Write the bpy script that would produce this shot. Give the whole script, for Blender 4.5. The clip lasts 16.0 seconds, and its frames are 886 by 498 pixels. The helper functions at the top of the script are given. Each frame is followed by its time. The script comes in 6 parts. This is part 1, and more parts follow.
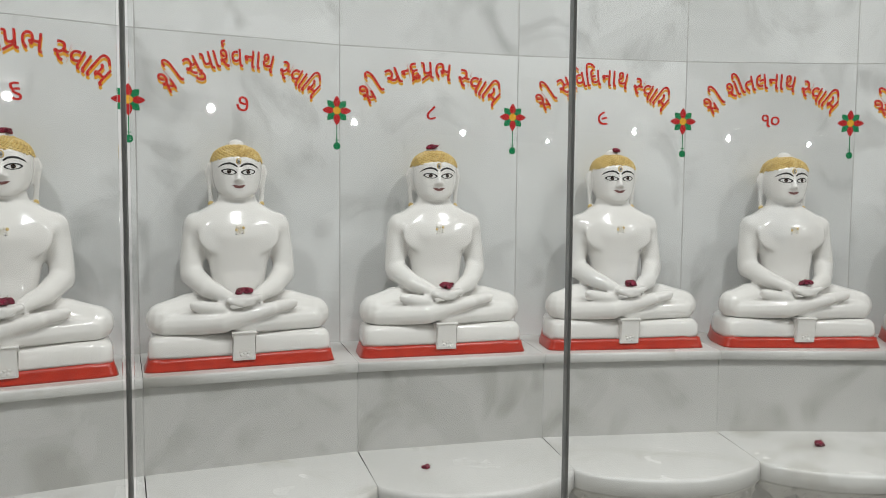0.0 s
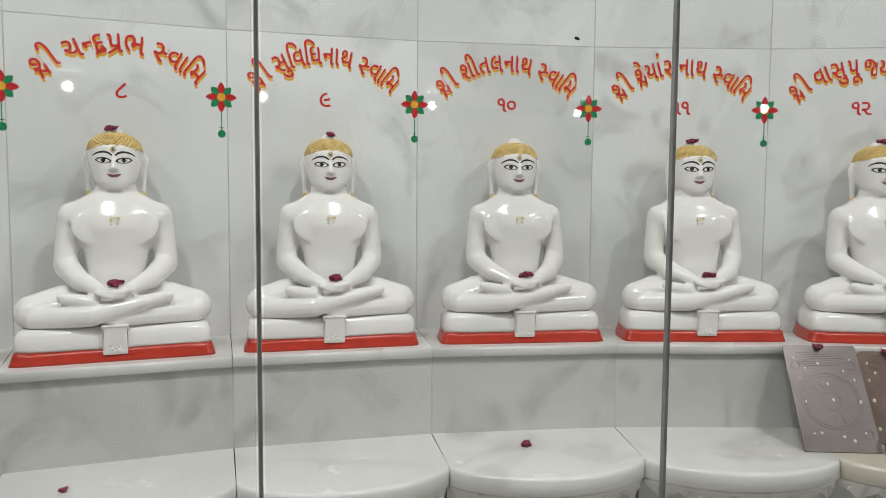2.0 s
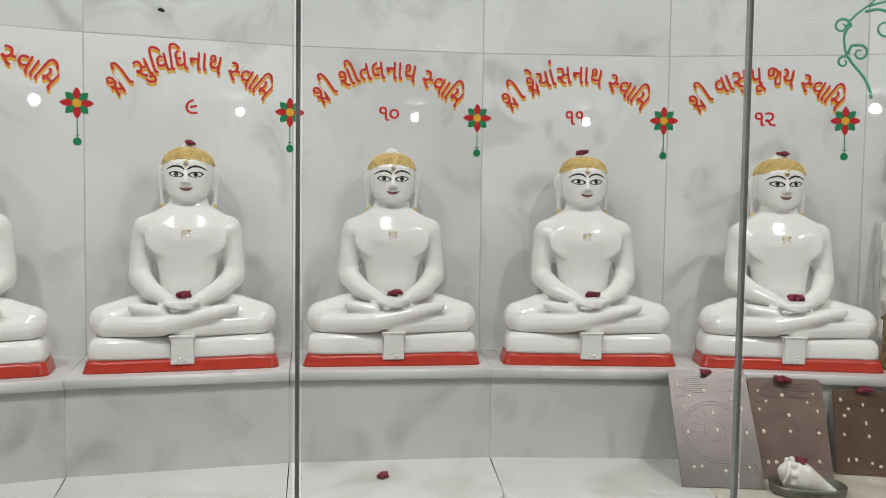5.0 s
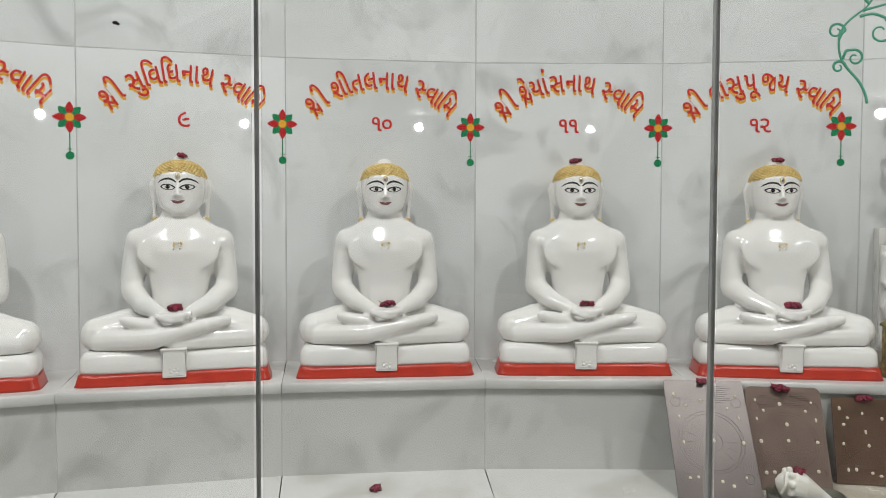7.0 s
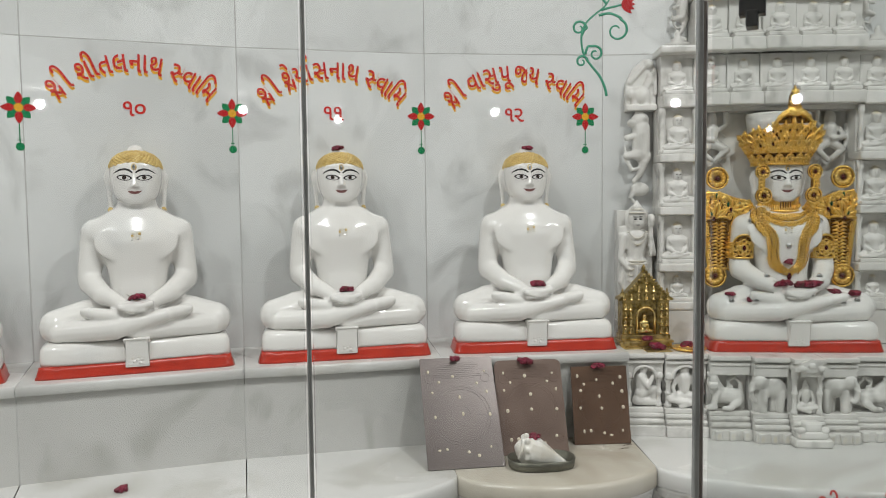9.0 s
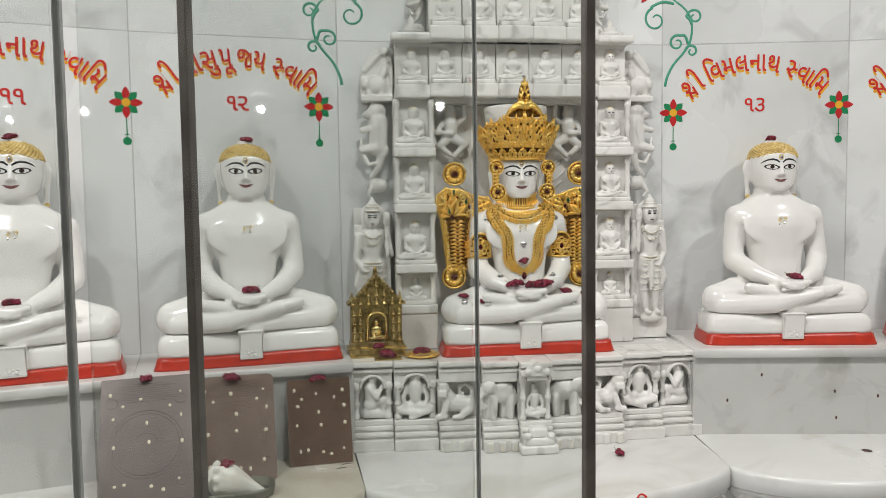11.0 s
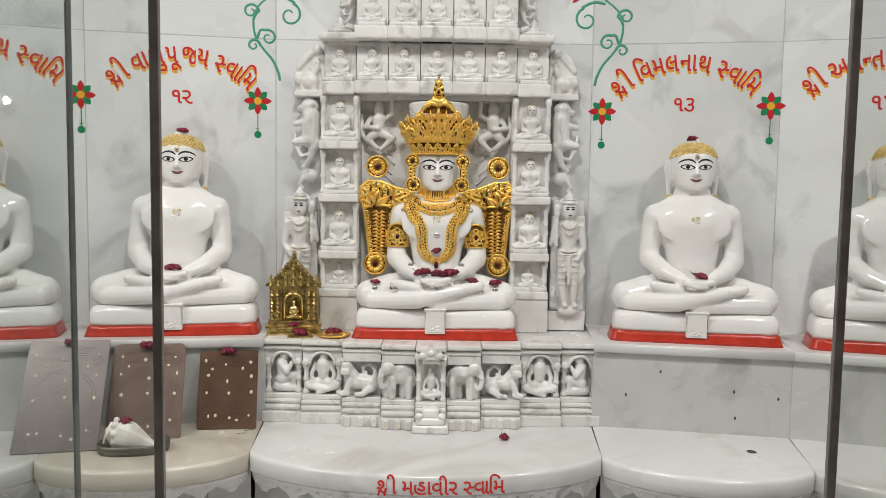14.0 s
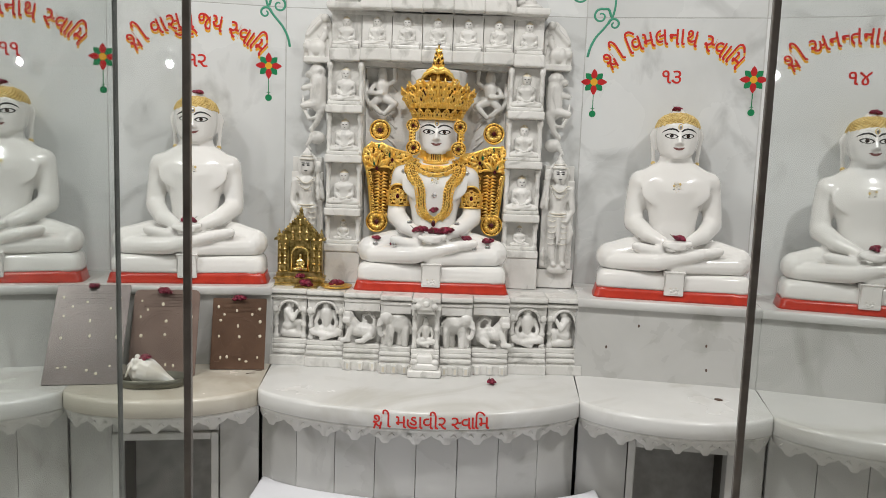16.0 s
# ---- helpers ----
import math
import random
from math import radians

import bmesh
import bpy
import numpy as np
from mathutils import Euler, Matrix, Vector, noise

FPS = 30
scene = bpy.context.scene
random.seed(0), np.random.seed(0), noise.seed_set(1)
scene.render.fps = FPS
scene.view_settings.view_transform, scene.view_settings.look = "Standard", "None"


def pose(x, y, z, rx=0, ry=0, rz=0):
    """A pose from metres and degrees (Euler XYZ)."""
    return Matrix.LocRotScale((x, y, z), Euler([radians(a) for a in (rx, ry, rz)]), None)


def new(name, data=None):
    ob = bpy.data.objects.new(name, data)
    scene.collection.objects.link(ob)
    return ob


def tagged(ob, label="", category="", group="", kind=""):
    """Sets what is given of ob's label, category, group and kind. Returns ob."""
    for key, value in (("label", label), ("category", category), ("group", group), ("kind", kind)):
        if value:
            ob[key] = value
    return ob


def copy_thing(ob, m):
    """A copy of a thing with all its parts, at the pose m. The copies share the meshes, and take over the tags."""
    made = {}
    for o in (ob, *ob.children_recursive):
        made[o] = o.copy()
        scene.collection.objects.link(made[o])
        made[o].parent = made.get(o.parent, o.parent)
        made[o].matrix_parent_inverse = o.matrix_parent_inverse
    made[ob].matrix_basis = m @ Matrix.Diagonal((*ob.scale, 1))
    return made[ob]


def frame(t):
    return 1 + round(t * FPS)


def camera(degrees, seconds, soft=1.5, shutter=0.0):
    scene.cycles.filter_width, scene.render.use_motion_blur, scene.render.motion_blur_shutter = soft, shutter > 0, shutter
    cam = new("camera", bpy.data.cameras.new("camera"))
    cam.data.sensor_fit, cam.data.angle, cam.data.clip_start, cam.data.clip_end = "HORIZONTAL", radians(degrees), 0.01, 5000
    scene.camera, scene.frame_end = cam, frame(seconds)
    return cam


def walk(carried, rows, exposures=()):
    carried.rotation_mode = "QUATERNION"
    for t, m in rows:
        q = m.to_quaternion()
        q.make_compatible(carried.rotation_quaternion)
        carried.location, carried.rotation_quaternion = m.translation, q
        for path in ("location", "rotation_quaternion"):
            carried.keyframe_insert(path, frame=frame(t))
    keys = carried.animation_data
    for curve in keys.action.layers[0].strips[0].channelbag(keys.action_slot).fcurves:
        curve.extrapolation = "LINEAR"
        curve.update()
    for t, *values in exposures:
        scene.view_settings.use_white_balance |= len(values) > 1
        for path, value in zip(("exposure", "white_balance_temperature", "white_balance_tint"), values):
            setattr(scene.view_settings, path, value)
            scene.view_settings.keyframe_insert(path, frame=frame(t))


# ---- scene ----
# camera and its walk: seconds, place, turn (degrees)
cam = camera(62.7, 16.0, 0.45)
PATH = [
    (0, 0.007, 0.025, 1.499, 86.38, -0.47, -0.21),
    (0.5, 0.148, 0.122, 1.484, 86.14, -0.20, -4.33),
    (1, 0.317, 0.162, 1.497, 86.22, -0.07, -5.21),
    (1.5, 0.538, 0.191, 1.495, 86.31, -0.40, -4.74),
    (2, 0.723, 0.184, 1.494, 85.75, -0.42, -6.57),
    (2.5, 0.829, 0.225, 1.484, 86.07, -0.04, -9.28),
    (3, 0.947, 0.261, 1.484, 86.51, -0.07, -10.49),
    (3.5, 1.033, 0.278, 1.480, 87.03, -0.16, -9.68),
    (6, 1.205, 0.281, 1.487, 87.17, -0.71, -4.99),
    (6.5, 1.213, 0.283, 1.487, 87.54, -0.41, -5.06),
    (7, 1.217, 0.287, 1.487, 87.84, -0.20, -5.62),
    (7.5, 1.243, 0.286, 1.490, 87.87, -0.02, -6.24),
    (8, 1.283, 0.278, 1.492, 87.91, 0.36, -7.82),
    (8.5, 1.361, 0.250, 1.495, 87.42, 0.62, -11.62),
    (9, 1.481, 0.211, 1.497, 86.51, 0.60, -17.67),
    (9.5, 1.604, 0.204, 1.480, 85.91, 1.07, -23.60),
    (10, 1.705, 0.253, 1.466, 86.22, 1.19, -28.03),
    (12.5, 2.393, 0.134, 1.511, 87.20, -0.55, -26.60),
    (13, 2.441, 0.080, 1.510, 87.55, -0.74, -24.79),
    (13.5, 2.476, -0.034, 1.496, 86.86, -1.19, -22.35),
    (14, 2.452, -0.125, 1.481, 85.79, -0.90, -21.38),
    (14.5, 2.393, -0.198, 1.453, 84.55, -0.21, -22.10),
    (15, 2.413, -0.254, 1.457, 83.40, -0.82, -21.78),
    (15.5, 2.424, -0.292, 1.455, 82.82, -1.83, -21.06),
    (16, 2.423, -0.306, 1.455, 83.46, -2.04, -20.72),
]
walk(cam, [(t, pose(x, y, z, rx, ry, rz)) for t, x, y, z, rx, ry, rz in PATH],
     [(0, 0.05, 6580, 10), (3.5, 0.06, 6620, 10), (6, 0.09, 6590, 10), (9, 0.11, 6610, 10), (10, 0.24, 6640, 10), (12.5, 0.1, 6720, 10), (16, 0.08, 6720, 10)])

# the shrine wall is an arc round this centre; angles in degrees from the y axis, clockwise
CX, CY, RW = 1.338, -2.885, 5.69
JOINTS = [-36.75, -30.22, -23.7, -17.17, -10.65, -4.12, 2.40, 8.92, 15.5, 27.1, 33.67, 40.2, 46.75]
BAYS = [(a + b) / 2 for a, b in zip(JOINTS, JOINTS[1:])]
MID = 21.3
Z_LEDGE, Z_MID, Z_BENCH, Z_ROW = 1.011, 1.001, 0.731, 2.035
R_LEDGE, R_PLINTH, R_FRIEZE = 5.336, 5.352, 5.350


def ring(deg, r, z=0.0):
    """A frame on the arc: x to the right along it, y away from the hall, z up."""
    a = radians(deg)
    return pose(CX + r * math.sin(a), CY + r * math.cos(a), z, 0, 0, -deg)


# light: ceiling panels of the hall
world = bpy.data.worlds.new("world")
scene.world = world
world.use_nodes = True
world.node_tree.nodes["Background"].inputs[0].default_value = (0.95, 0.97, 1.0, 1)
world.node_tree.nodes["Background"].inputs[1].default_value = 0.02
CEIL = 3.3


def lamp(deg, r, size, watts, color=(1.0, 0.97, 0.92)):
    data = bpy.data.lights.new("ceiling_lamp_light", "AREA")
    data.shape, data.size, data.energy, data.color = "DISK", size, watts, color
    ob = new("ceiling_lamp_light", data)
    ob.matrix_world = ring(deg, r, CEIL - 0.06)
    return ob


LAMPS = [(-36, 4.15), (-19, 4.15), (-3, 4.1), (20, 4.0), (46, 4.0)]
for deg, r in LAMPS:
    lamp(deg, r, 0.19, {-36: 21, -19: 21, -3: 23, 20: 27, 46: 31}[deg], (0.975, 0.988, 1.0))
HALL_LAMPS = [(-13 + 3.0 * i, -10.8) for i in range(11)]
for x, y in HALL_LAMPS:
    data = bpy.data.lights.new("hall_lamp_light", "AREA")
    data.shape, data.size, data.energy, data.color = "DISK", 0.14, 8, (0.975, 0.988, 1.0)
    new("hall_lamp_light", data).matrix_world = pose(x, y + 0.085, CEIL - 0.2, 80)

# ---- materials ----
def mat(name, color, rough=0.5, metal=0.0, spec=0.5, coat=0.0):
    m = bpy.data.materials.new(name)
    m.use_nodes = True
    b = m.node_tree.nodes["Principled BSDF"]
    b.inputs["Base Color"].default_value = (*color, 1)
    b.inputs["Roughness"].default_value = rough
    b.inputs["Metallic"].default_value = metal
    b.inputs["Specular IOR Level"].default_value = spec
    b.inputs["Coat Weight"].default_value = coat
    return m


def mottled(name, stops, scale, rough=0.4, metal=0.0, detail=6.0, bump=0.0, bump_scale=60.0, vary=0.0, distort=0.0, coat=0.0, second=None, rough_to=None):
    """A surface whose colour runs through stops [(place, colour)] by noise; second: (scale, low, colour, amount) adds sparse veins."""
    m = mat(name, stops[0][1], rough, metal, coat=coat)
    nt = m.node_tree
    L, N, b = nt.links.new, nt.nodes.new, nt.nodes["Principled BSDF"]
    tc = N("ShaderNodeTexCoord")
    info = N("ShaderNodeObjectInfo")
    shift = N("ShaderNodeVectorMath")
    shift.operation = "MULTIPLY_ADD"
    comb = N("ShaderNodeCombineXYZ")
    for i in range(3):
        L(info.outputs["Random"], comb.inputs[i])
    L(comb.outputs[0], shift.inputs[0])
    shift.inputs[1].default_value = (37, 51, 23)
    L(tc.outputs["Object"], shift.inputs[2])
    n = N("ShaderNodeTexNoise")
    n.inputs["Scale"].default_value, n.inputs["Detail"].default_value = scale, detail
    n.inputs["Distortion"].default_value = distort
    L(shift.outputs[0], n.inputs["Vector"])
    ramp = N("ShaderNodeValToRGB")
    e = ramp.color_ramp.elements
    while len(e) < len(stops):
        e.new(0.5)
    for el, (p, c) in zip(e, stops):
        el.position, el.color = p, (*c, 1)
    L(n.outputs["Fac"], ramp.inputs[0])
    out = ramp.outputs[0]
    if second:
        s_scale, low, colour, amount = second
        n2 = N("ShaderNodeTexNoise")
        n2.inputs["Scale"].default_value, n2.inputs["Detail"].default_value, n2.inputs["Distortion"].default_value = s_scale, 8, 1.2
        stretch = N("ShaderNodeVectorMath")
        stretch.operation = "MULTIPLY"
        stretch.inputs[1].default_value = (1.0, 1.0, 0.8)
        L(shift.outputs[0], stretch.inputs[0])
        L(stretch.outputs[0], n2.inputs["Vector"])
        r2 = N("ShaderNodeMapRange")
        r2.inputs[1].default_value, r2.inputs[2].default_value, r2.inputs[4].default_value = low, low + 0.16, amount
        L(n2.outputs["Fac"], r2.inputs[0])
        mix = N("ShaderNodeMix")
        mix.data_type = "RGBA"
        L(r2.outputs[0], mix.inputs[0])
        L(out, mix.inputs[6])
        mix.inputs[7].default_value = (*colour, 1)
        out = mix.outputs[2]
    if vary:
        hsv = N("ShaderNodeHueSaturation")
        mr = N("ShaderNodeMapRange")
        mr.inputs[3].default_value, mr.inputs[4].default_value = 1 - vary, 1 + vary
        L(info.outputs["Random"], mr.inputs[0])
        L(mr.outputs[0], hsv.inputs["Value"])
        L(out, hsv.inputs["Color"])
        out = hsv.outputs[0]
    L(out, b.inputs["Base Color"])
    if rough_to is not None:
        rr = N("ShaderNodeMapRange")
        rr.inputs[1].default_value, rr.inputs[2].default_value = 0.3, 0.7
        rr.inputs[3].default_value, rr.inputs[4].default_value = rough, rough_to
        L(n.outputs["Fac"], rr.inputs[0])
        L(rr.outputs[0], b.inputs["Roughness"])
    if bump:
        nb = N("ShaderNodeTexNoise")
        nb.inputs["Scale"].default_value, nb.inputs["Detail"].default_value = bump_scale, 4
        L(tc.outputs["Object"], nb.inputs["Vector"])
        bp = N("ShaderNodeBump")
        bp.inputs["Strength"].default_value, bp.inputs["Distance"].default_value = bump, 0.003
        L(nb.outputs["Fac"], bp.inputs["Height"])
        L(bp.outputs[0], b.inputs["Normal"])
    return m


M_WALL = mottled("wall_marble", [(0.3, (0.645, 0.655, 0.645)), (0.5, (0.735, 0.745, 0.738)), (0.75, (0.79, 0.80, 0.795))], 1.9, 0.2, vary=0.045,
                 distort=0.6, second=(4.2, 0.55, (0.43, 0.435, 0.425), 0.7), rough_to=0.32)
M_PLINTH = mottled("plinth_marble", [(0.3, (0.50, 0.495, 0.475)), (0.6, (0.58, 0.575, 0.555)), (0.8, (0.62, 0.615, 0.595))], 2.2, 0.22, vary=0.05,
                   distort=0.8, second=(4.0, 0.54, (0.33, 0.325, 0.29), 0.65), rough_to=0.35)
M_LEDGE = mottled("ledge_marble", [(0.3, (0.64, 0.635, 0.615)), (0.7, (0.72, 0.715, 0.695))], 3.0, 0.16, vary=0.03, second=(3.0, 0.52, (0.46, 0.44, 0.39), 0.6), rough_to=0.3)
M_STATUE = mottled("polished_white_marble", [(0.3, (0.805, 0.785, 0.755)), (0.7, (0.865, 0.85, 0.82))], 3.0, 0.14, vary=0.02, coat=0.3, second=(3.2, 0.57, (0.69, 0.70, 0.70), 0.5))
M_CARVED = mottled("carved_white_marble", [(0.3, (0.70, 0.685, 0.65)), (0.7, (0.83, 0.815, 0.785))], 9.0, 0.27, vary=0.05, second=(13.0, 0.54, (0.44, 0.43, 0.40), 0.8), bump=0.25, bump_scale=120)
M_BEIGE = mottled("beige_marble", [(0.3, (0.50, 0.46, 0.38)), (0.7, (0.64, 0.60, 0.52))], 5.0, 0.2, second=(3.0, 0.52, (0.40, 0.35, 0.27), 0.6), rough_to=0.3)
M_AGED = mottled("yellowed_marble", [(0.35, (0.66, 0.60, 0.48)), (0.6, (0.76, 0.73, 0.66)), (0.8, (0.82, 0.81, 0.78))], 9.0, 0.3)
M_RED = mottled("red_paint", [(0.3, (0.43, 0.028, 0.014)), (0.7, (0.55, 0.042, 0.02))], 30, 0.3, bump=0.15, bump_scale=90)
M_LETTER = mottled("red_lettering_paint", [(0.3, (0.56, 0.024, 0.02)), (0.7, (0.66, 0.04, 0.03))], 40, 0.5)
M_LETTER.node_tree.nodes["Principled BSDF"].inputs["Specular IOR Level"].default_value = 0.2
M_YELLOW = mat("yellow_paint", (0.78, 0.40, 0.035), 0.45, spec=0.2)
M_GREEN = mat("green_paint", (0.012, 0.22, 0.085), 0.45, spec=0.2)
M_VINE = mat("vine_green_paint", (0.05, 0.33, 0.20), 0.35)
M_PETAL = mat("petal_red_paint", (0.50, 0.022, 0.025), 0.45, spec=0.2)
M_HAIR = mottled("gilded_hair", [(0.35, (0.54, 0.37, 0.12)), (0.55, (0.74, 0.55, 0.21)), (0.75, (0.80, 0.65, 0.35))], 60, 0.4, bump=0.8, bump_scale=110)
M_BLACK = mat("black_paint", (0.012, 0.012, 0.012), 0.3)
M_EYE = mat("eye_enamel", (0.82, 0.82, 0.80), 0.1)
M_IRIS = mat("iris_brown", (0.05, 0.022, 0.01), 0.1)
M_LIP = mat("lip_paint", (0.17, 0.065, 0.06), 0.3)
M_SILVER = mat("silver_foil", (0.75, 0.75, 0.75), 0.22, 1.0)
M_GOLD = mottled("gold_plate", [(0.35, (1.0, 0.60, 0.12)), (0.7, (1.0, 0.74, 0.25))], 45, 0.32, 1.0, bump=0.35, bump_scale=150)
# darker copy of the gold: the shade of hollows put into the colour
M_GOLD_SHADE = mottled("gold_hollow_shade", [(0.35, (0.11, 0.05, 0.01)), (0.65, (0.36, 0.19, 0.04))], 70, 0.38, 0.8, bump=0.5, bump_scale=160)
M_ENAMEL = mat("green_enamel", (0.01, 0.11, 0.05), 0.2)
M_GARNET = mat("dark_red_stone", (0.07, 0.008, 0.012), 0.15)
M_BRASS = mottled("antique_brass", [(0.35, (0.30, 0.20, 0.06)), (0.65, (0.80, 0.62, 0.28))], 50, 0.3, 1.0, bump=0.4, bump_scale=120)
M_COPPER = mottled("copper_plate", [(0.3, (0.145, 0.095, 0.075)), (0.7, (0.20, 0.138, 0.112))], 14, 0.42, 0.3, bump=0.12, bump_scale=200, rough_to=0.55)
M_BRONZE = mottled("dark_copper_plate", [(0.3, (0.11, 0.06, 0.038)), (0.7, (0.17, 0.098, 0.063))], 14, 0.42, 0.3, bump=0.12, bump_scale=200)
M_ALU = mottled("silvered_plate", [(0.3, (0.112, 0.092, 0.086)), (0.7, (0.152, 0.126, 0.118))], 12, 0.34, 0.4, bump=0.12, bump_scale=200)
M_BRASS_DARK = mottled("darkened_brass", [(0.35, (0.20, 0.135, 0.04)), (0.65, (0.62, 0.46, 0.17))], 70, 0.36, 1.0, bump=0.5, bump_scale=140)
M_BRASS_BRIGHT = mottled("polished_brass", [(0.3, (0.70, 0.50, 0.16)), (0.7, (0.95, 0.75, 0.34))], 60, 0.22, 1.0)
M_PASTE = mat("sandal_paste", (0.74, 0.66, 0.52), 0.8)
M_SHELL = mottled("conch_shell", [(0.35, (0.72, 0.68, 0.60)), (0.6, (0.85, 0.84, 0.80))], 22, 0.35, bump=0.4, bump_scale=70)
M_TRAY = mottled("tarnished_metal", [(0.3, (0.12, 0.12, 0.095)), (0.7, (0.24, 0.235, 0.19))], 20, 0.45, 0.8)
M_ROSE = mottled("dark_rose_petal", [(0.35, (0.10, 0.005, 0.018)), (0.7, (0.30, 0.012, 0.05))], 70, 0.55)
M_SEPAL = mat("rose_stalk", (0.10, 0.10, 0.03), 0.6)
M_CLOTH = mottled("white_cloth", [(0.4, (0.76, 0.76, 0.79)), (0.7, (0.82, 0.82, 0.85))], 5, 0.8, bump=0.3, bump_scale=300)
M_DARK = mottled("dark_brown_panel", [(0.3, (0.05, 0.04, 0.032)), (0.7, (0.085, 0.07, 0.055))], 5, 0.6)
M_GROUT = mottled("joint_filler", [(0.35, (0.42, 0.415, 0.40)), (0.65, (0.58, 0.575, 0.56))], 18, 0.7)
M_STRIP = mottled("glass_edge_strip", [(0.3, (0.10, 0.085, 0.075)), (0.7, (0.17, 0.15, 0.135))], 25, 0.35, 0.4)
M_EDGE = mottled("glass_joint", [(0.3, (0.19, 0.20, 0.195)), (0.7, (0.28, 0.29, 0.28))], 25, 0.25, 0.2)
M_HINGE = mat("black_hinge", (0.02, 0.02, 0.022), 0.35)
M_PAINT = mottled("hall_paint", [(0.3, (0.70, 0.68, 0.63)), (0.7, (0.76, 0.74, 0.70))], 1.5, 0.7)
M_FLOOR = mottled("floor_marble", [(0.3, (0.55, 0.53, 0.49)), (0.7, (0.68, 0.66, 0.62))], 2.0, 0.2, second=(1.8, 0.6, (0.42, 0.40, 0.36), 0.5))
M_DIRT = mat("dry_petal_specks", (0.09, 0.05, 0.035), 0.8)


def glass_mat():
    m = bpy.data.materials.new("clear_glass")
    m.use_nodes = True
    nt = m.node_tree
    nt.nodes.remove(nt.nodes["Principled BSDF"])
    N, L = nt.nodes.new, nt.links.new
    tr, gl, mix, lw = N("ShaderNodeBsdfTransparent"), N("ShaderNodeBsdfGlossy"), N("ShaderNodeMixShader"), N("ShaderNodeLayerWeight")
    pw, ma = N("ShaderNodeMath"), N("ShaderNodeMath")
    pw.operation, ma.operation = "POWER", "MULTIPLY_ADD"
    pw.inputs[1].default_value, ma.inputs[1].default_value, ma.inputs[2].default_value = 5.0, 0.9, 0.04
    tr.inputs[0].default_value = (0.935, 0.947, 0.942, 1)
    gl.inputs["Roughness"].default_value = 0.012
    lw.inputs[0].default_value = 0.5
    L(lw.outputs["Facing"], pw.inputs[0])
    L(pw.outputs[0], ma.inputs[0])
    L(ma.outputs[0], mix.inputs[0])
    L(tr.outputs[0], mix.inputs[1])
    L(gl.outputs[0], mix.inputs[2])
    L(mix.outputs[0], nt.nodes["Material Output"].inputs[0])
    return m


M_GLASS = glass_mat()
M_LAMP = bpy.data.materials.new("lamp_glow")
M_LAMP.use_nodes = True
M_LAMP.node_tree.nodes["Principled BSDF"].inputs["Emission Color"].default_value = (1, 0.97, 0.92, 1)
M_LAMP.node_tree.nodes["Principled BSDF"].inputs["Emission Strength"].default_value = 14.0

# ---- mesh helpers ----
def finish(name, bm, mats, smooth=False, parent=None, label="", m=None):
    me = bpy.data.meshes.new(name)
    bm.normal_update()
    bm.to_mesh(me)
    bm.free()
    for k in mats if isinstance(mats, (list, tuple)) else [mats]:
        me.materials.append(k)
    if smooth:
        me.polygons.foreach_set("use_smooth", [True] * len(me.polygons))
    ob = new(name, me)
    if parent:
        ob.parent = parent
    if m is not None:
        ob.matrix_basis = m
    if label:
        tagged(ob, label)
    return ob


def part(name, bm, mats, parent, label="", smooth=False, m=None):
    return finish(name, bm, mats, smooth, parent, label, m)


def empty(name, m):
    ob = new(name)
    ob.matrix_basis = m
    return ob


def faces_of(verts):
    return {f for v in verts for f in v.link_faces}


def box(bm, x0, x1, y0, y1, z0, z1, mi=0, bevel=0.0, seg=2, m=None):
    t = Matrix.Translation(((x0 + x1) / 2, (y0 + y1) / 2, (z0 + z1) / 2)) @ Matrix.Diagonal((x1 - x0, y1 - y0, z1 - z0, 1))
    vs = bmesh.ops.create_cube(bm, size=1, matrix=(m @ t) if m is not None else t)["verts"]
    if mi:
        for f in faces_of(vs):
            f.material_index = mi
    if bevel:
        es = list({e for v in vs for e in v.link_edges})
        bmesh.ops.bevel(bm, geom=es, offset=bevel, segments=seg, affect="EDGES", profile=0.6)


def ball(bm, c, r, mi=0, seg=12, rings=8, m=None):
    rx, ry, rz = r if isinstance(r, (tuple, list)) else (r, r, r)
    t = Matrix.Translation(c) @ Matrix.Diagonal((rx, ry, rz, 1))
    vs = bmesh.ops.create_uvsphere(bm, u_segments=seg, v_segments=rings, radius=1, matrix=(m @ t) if m is not None else t)["verts"]
    for f in faces_of(vs):
        f.material_index = mi
        f.smooth = True


def loft(bm, rings, mi=0, caps=True, closed=True):
    """Skin between rings of points."""
    rows = [[bm.verts.new(p) for p in r] for r in rings]
    n = len(rows[0])
    for a, b in zip(rows, rows[1:]):
        for i in range(n if closed else n - 1):
            j = (i + 1) % n
            f = bm.faces.new((a[i], a[j], b[j], b[i]))
            f.material_index, f.smooth = mi, True
    if caps and closed:
        for r, flip in ((rows[0], True), (rows[-1], False)):
            f = bm.faces.new(r[::-1] if flip else r)
            f.material_index = mi
    return rows


def ellipse(c, rx, ry, n=16, power=2.0):
    pts = []
    for i in range(n):
        a = 2 * math.pi * i / n
        ca, sa = math.cos(a), math.sin(a)
        k = 2.0 / power
        pts.append((c[0] + rx * math.copysign(abs(ca) ** k, ca), c[1] + ry * math.copysign(abs(sa) ** k, sa), c[2]))
    return pts


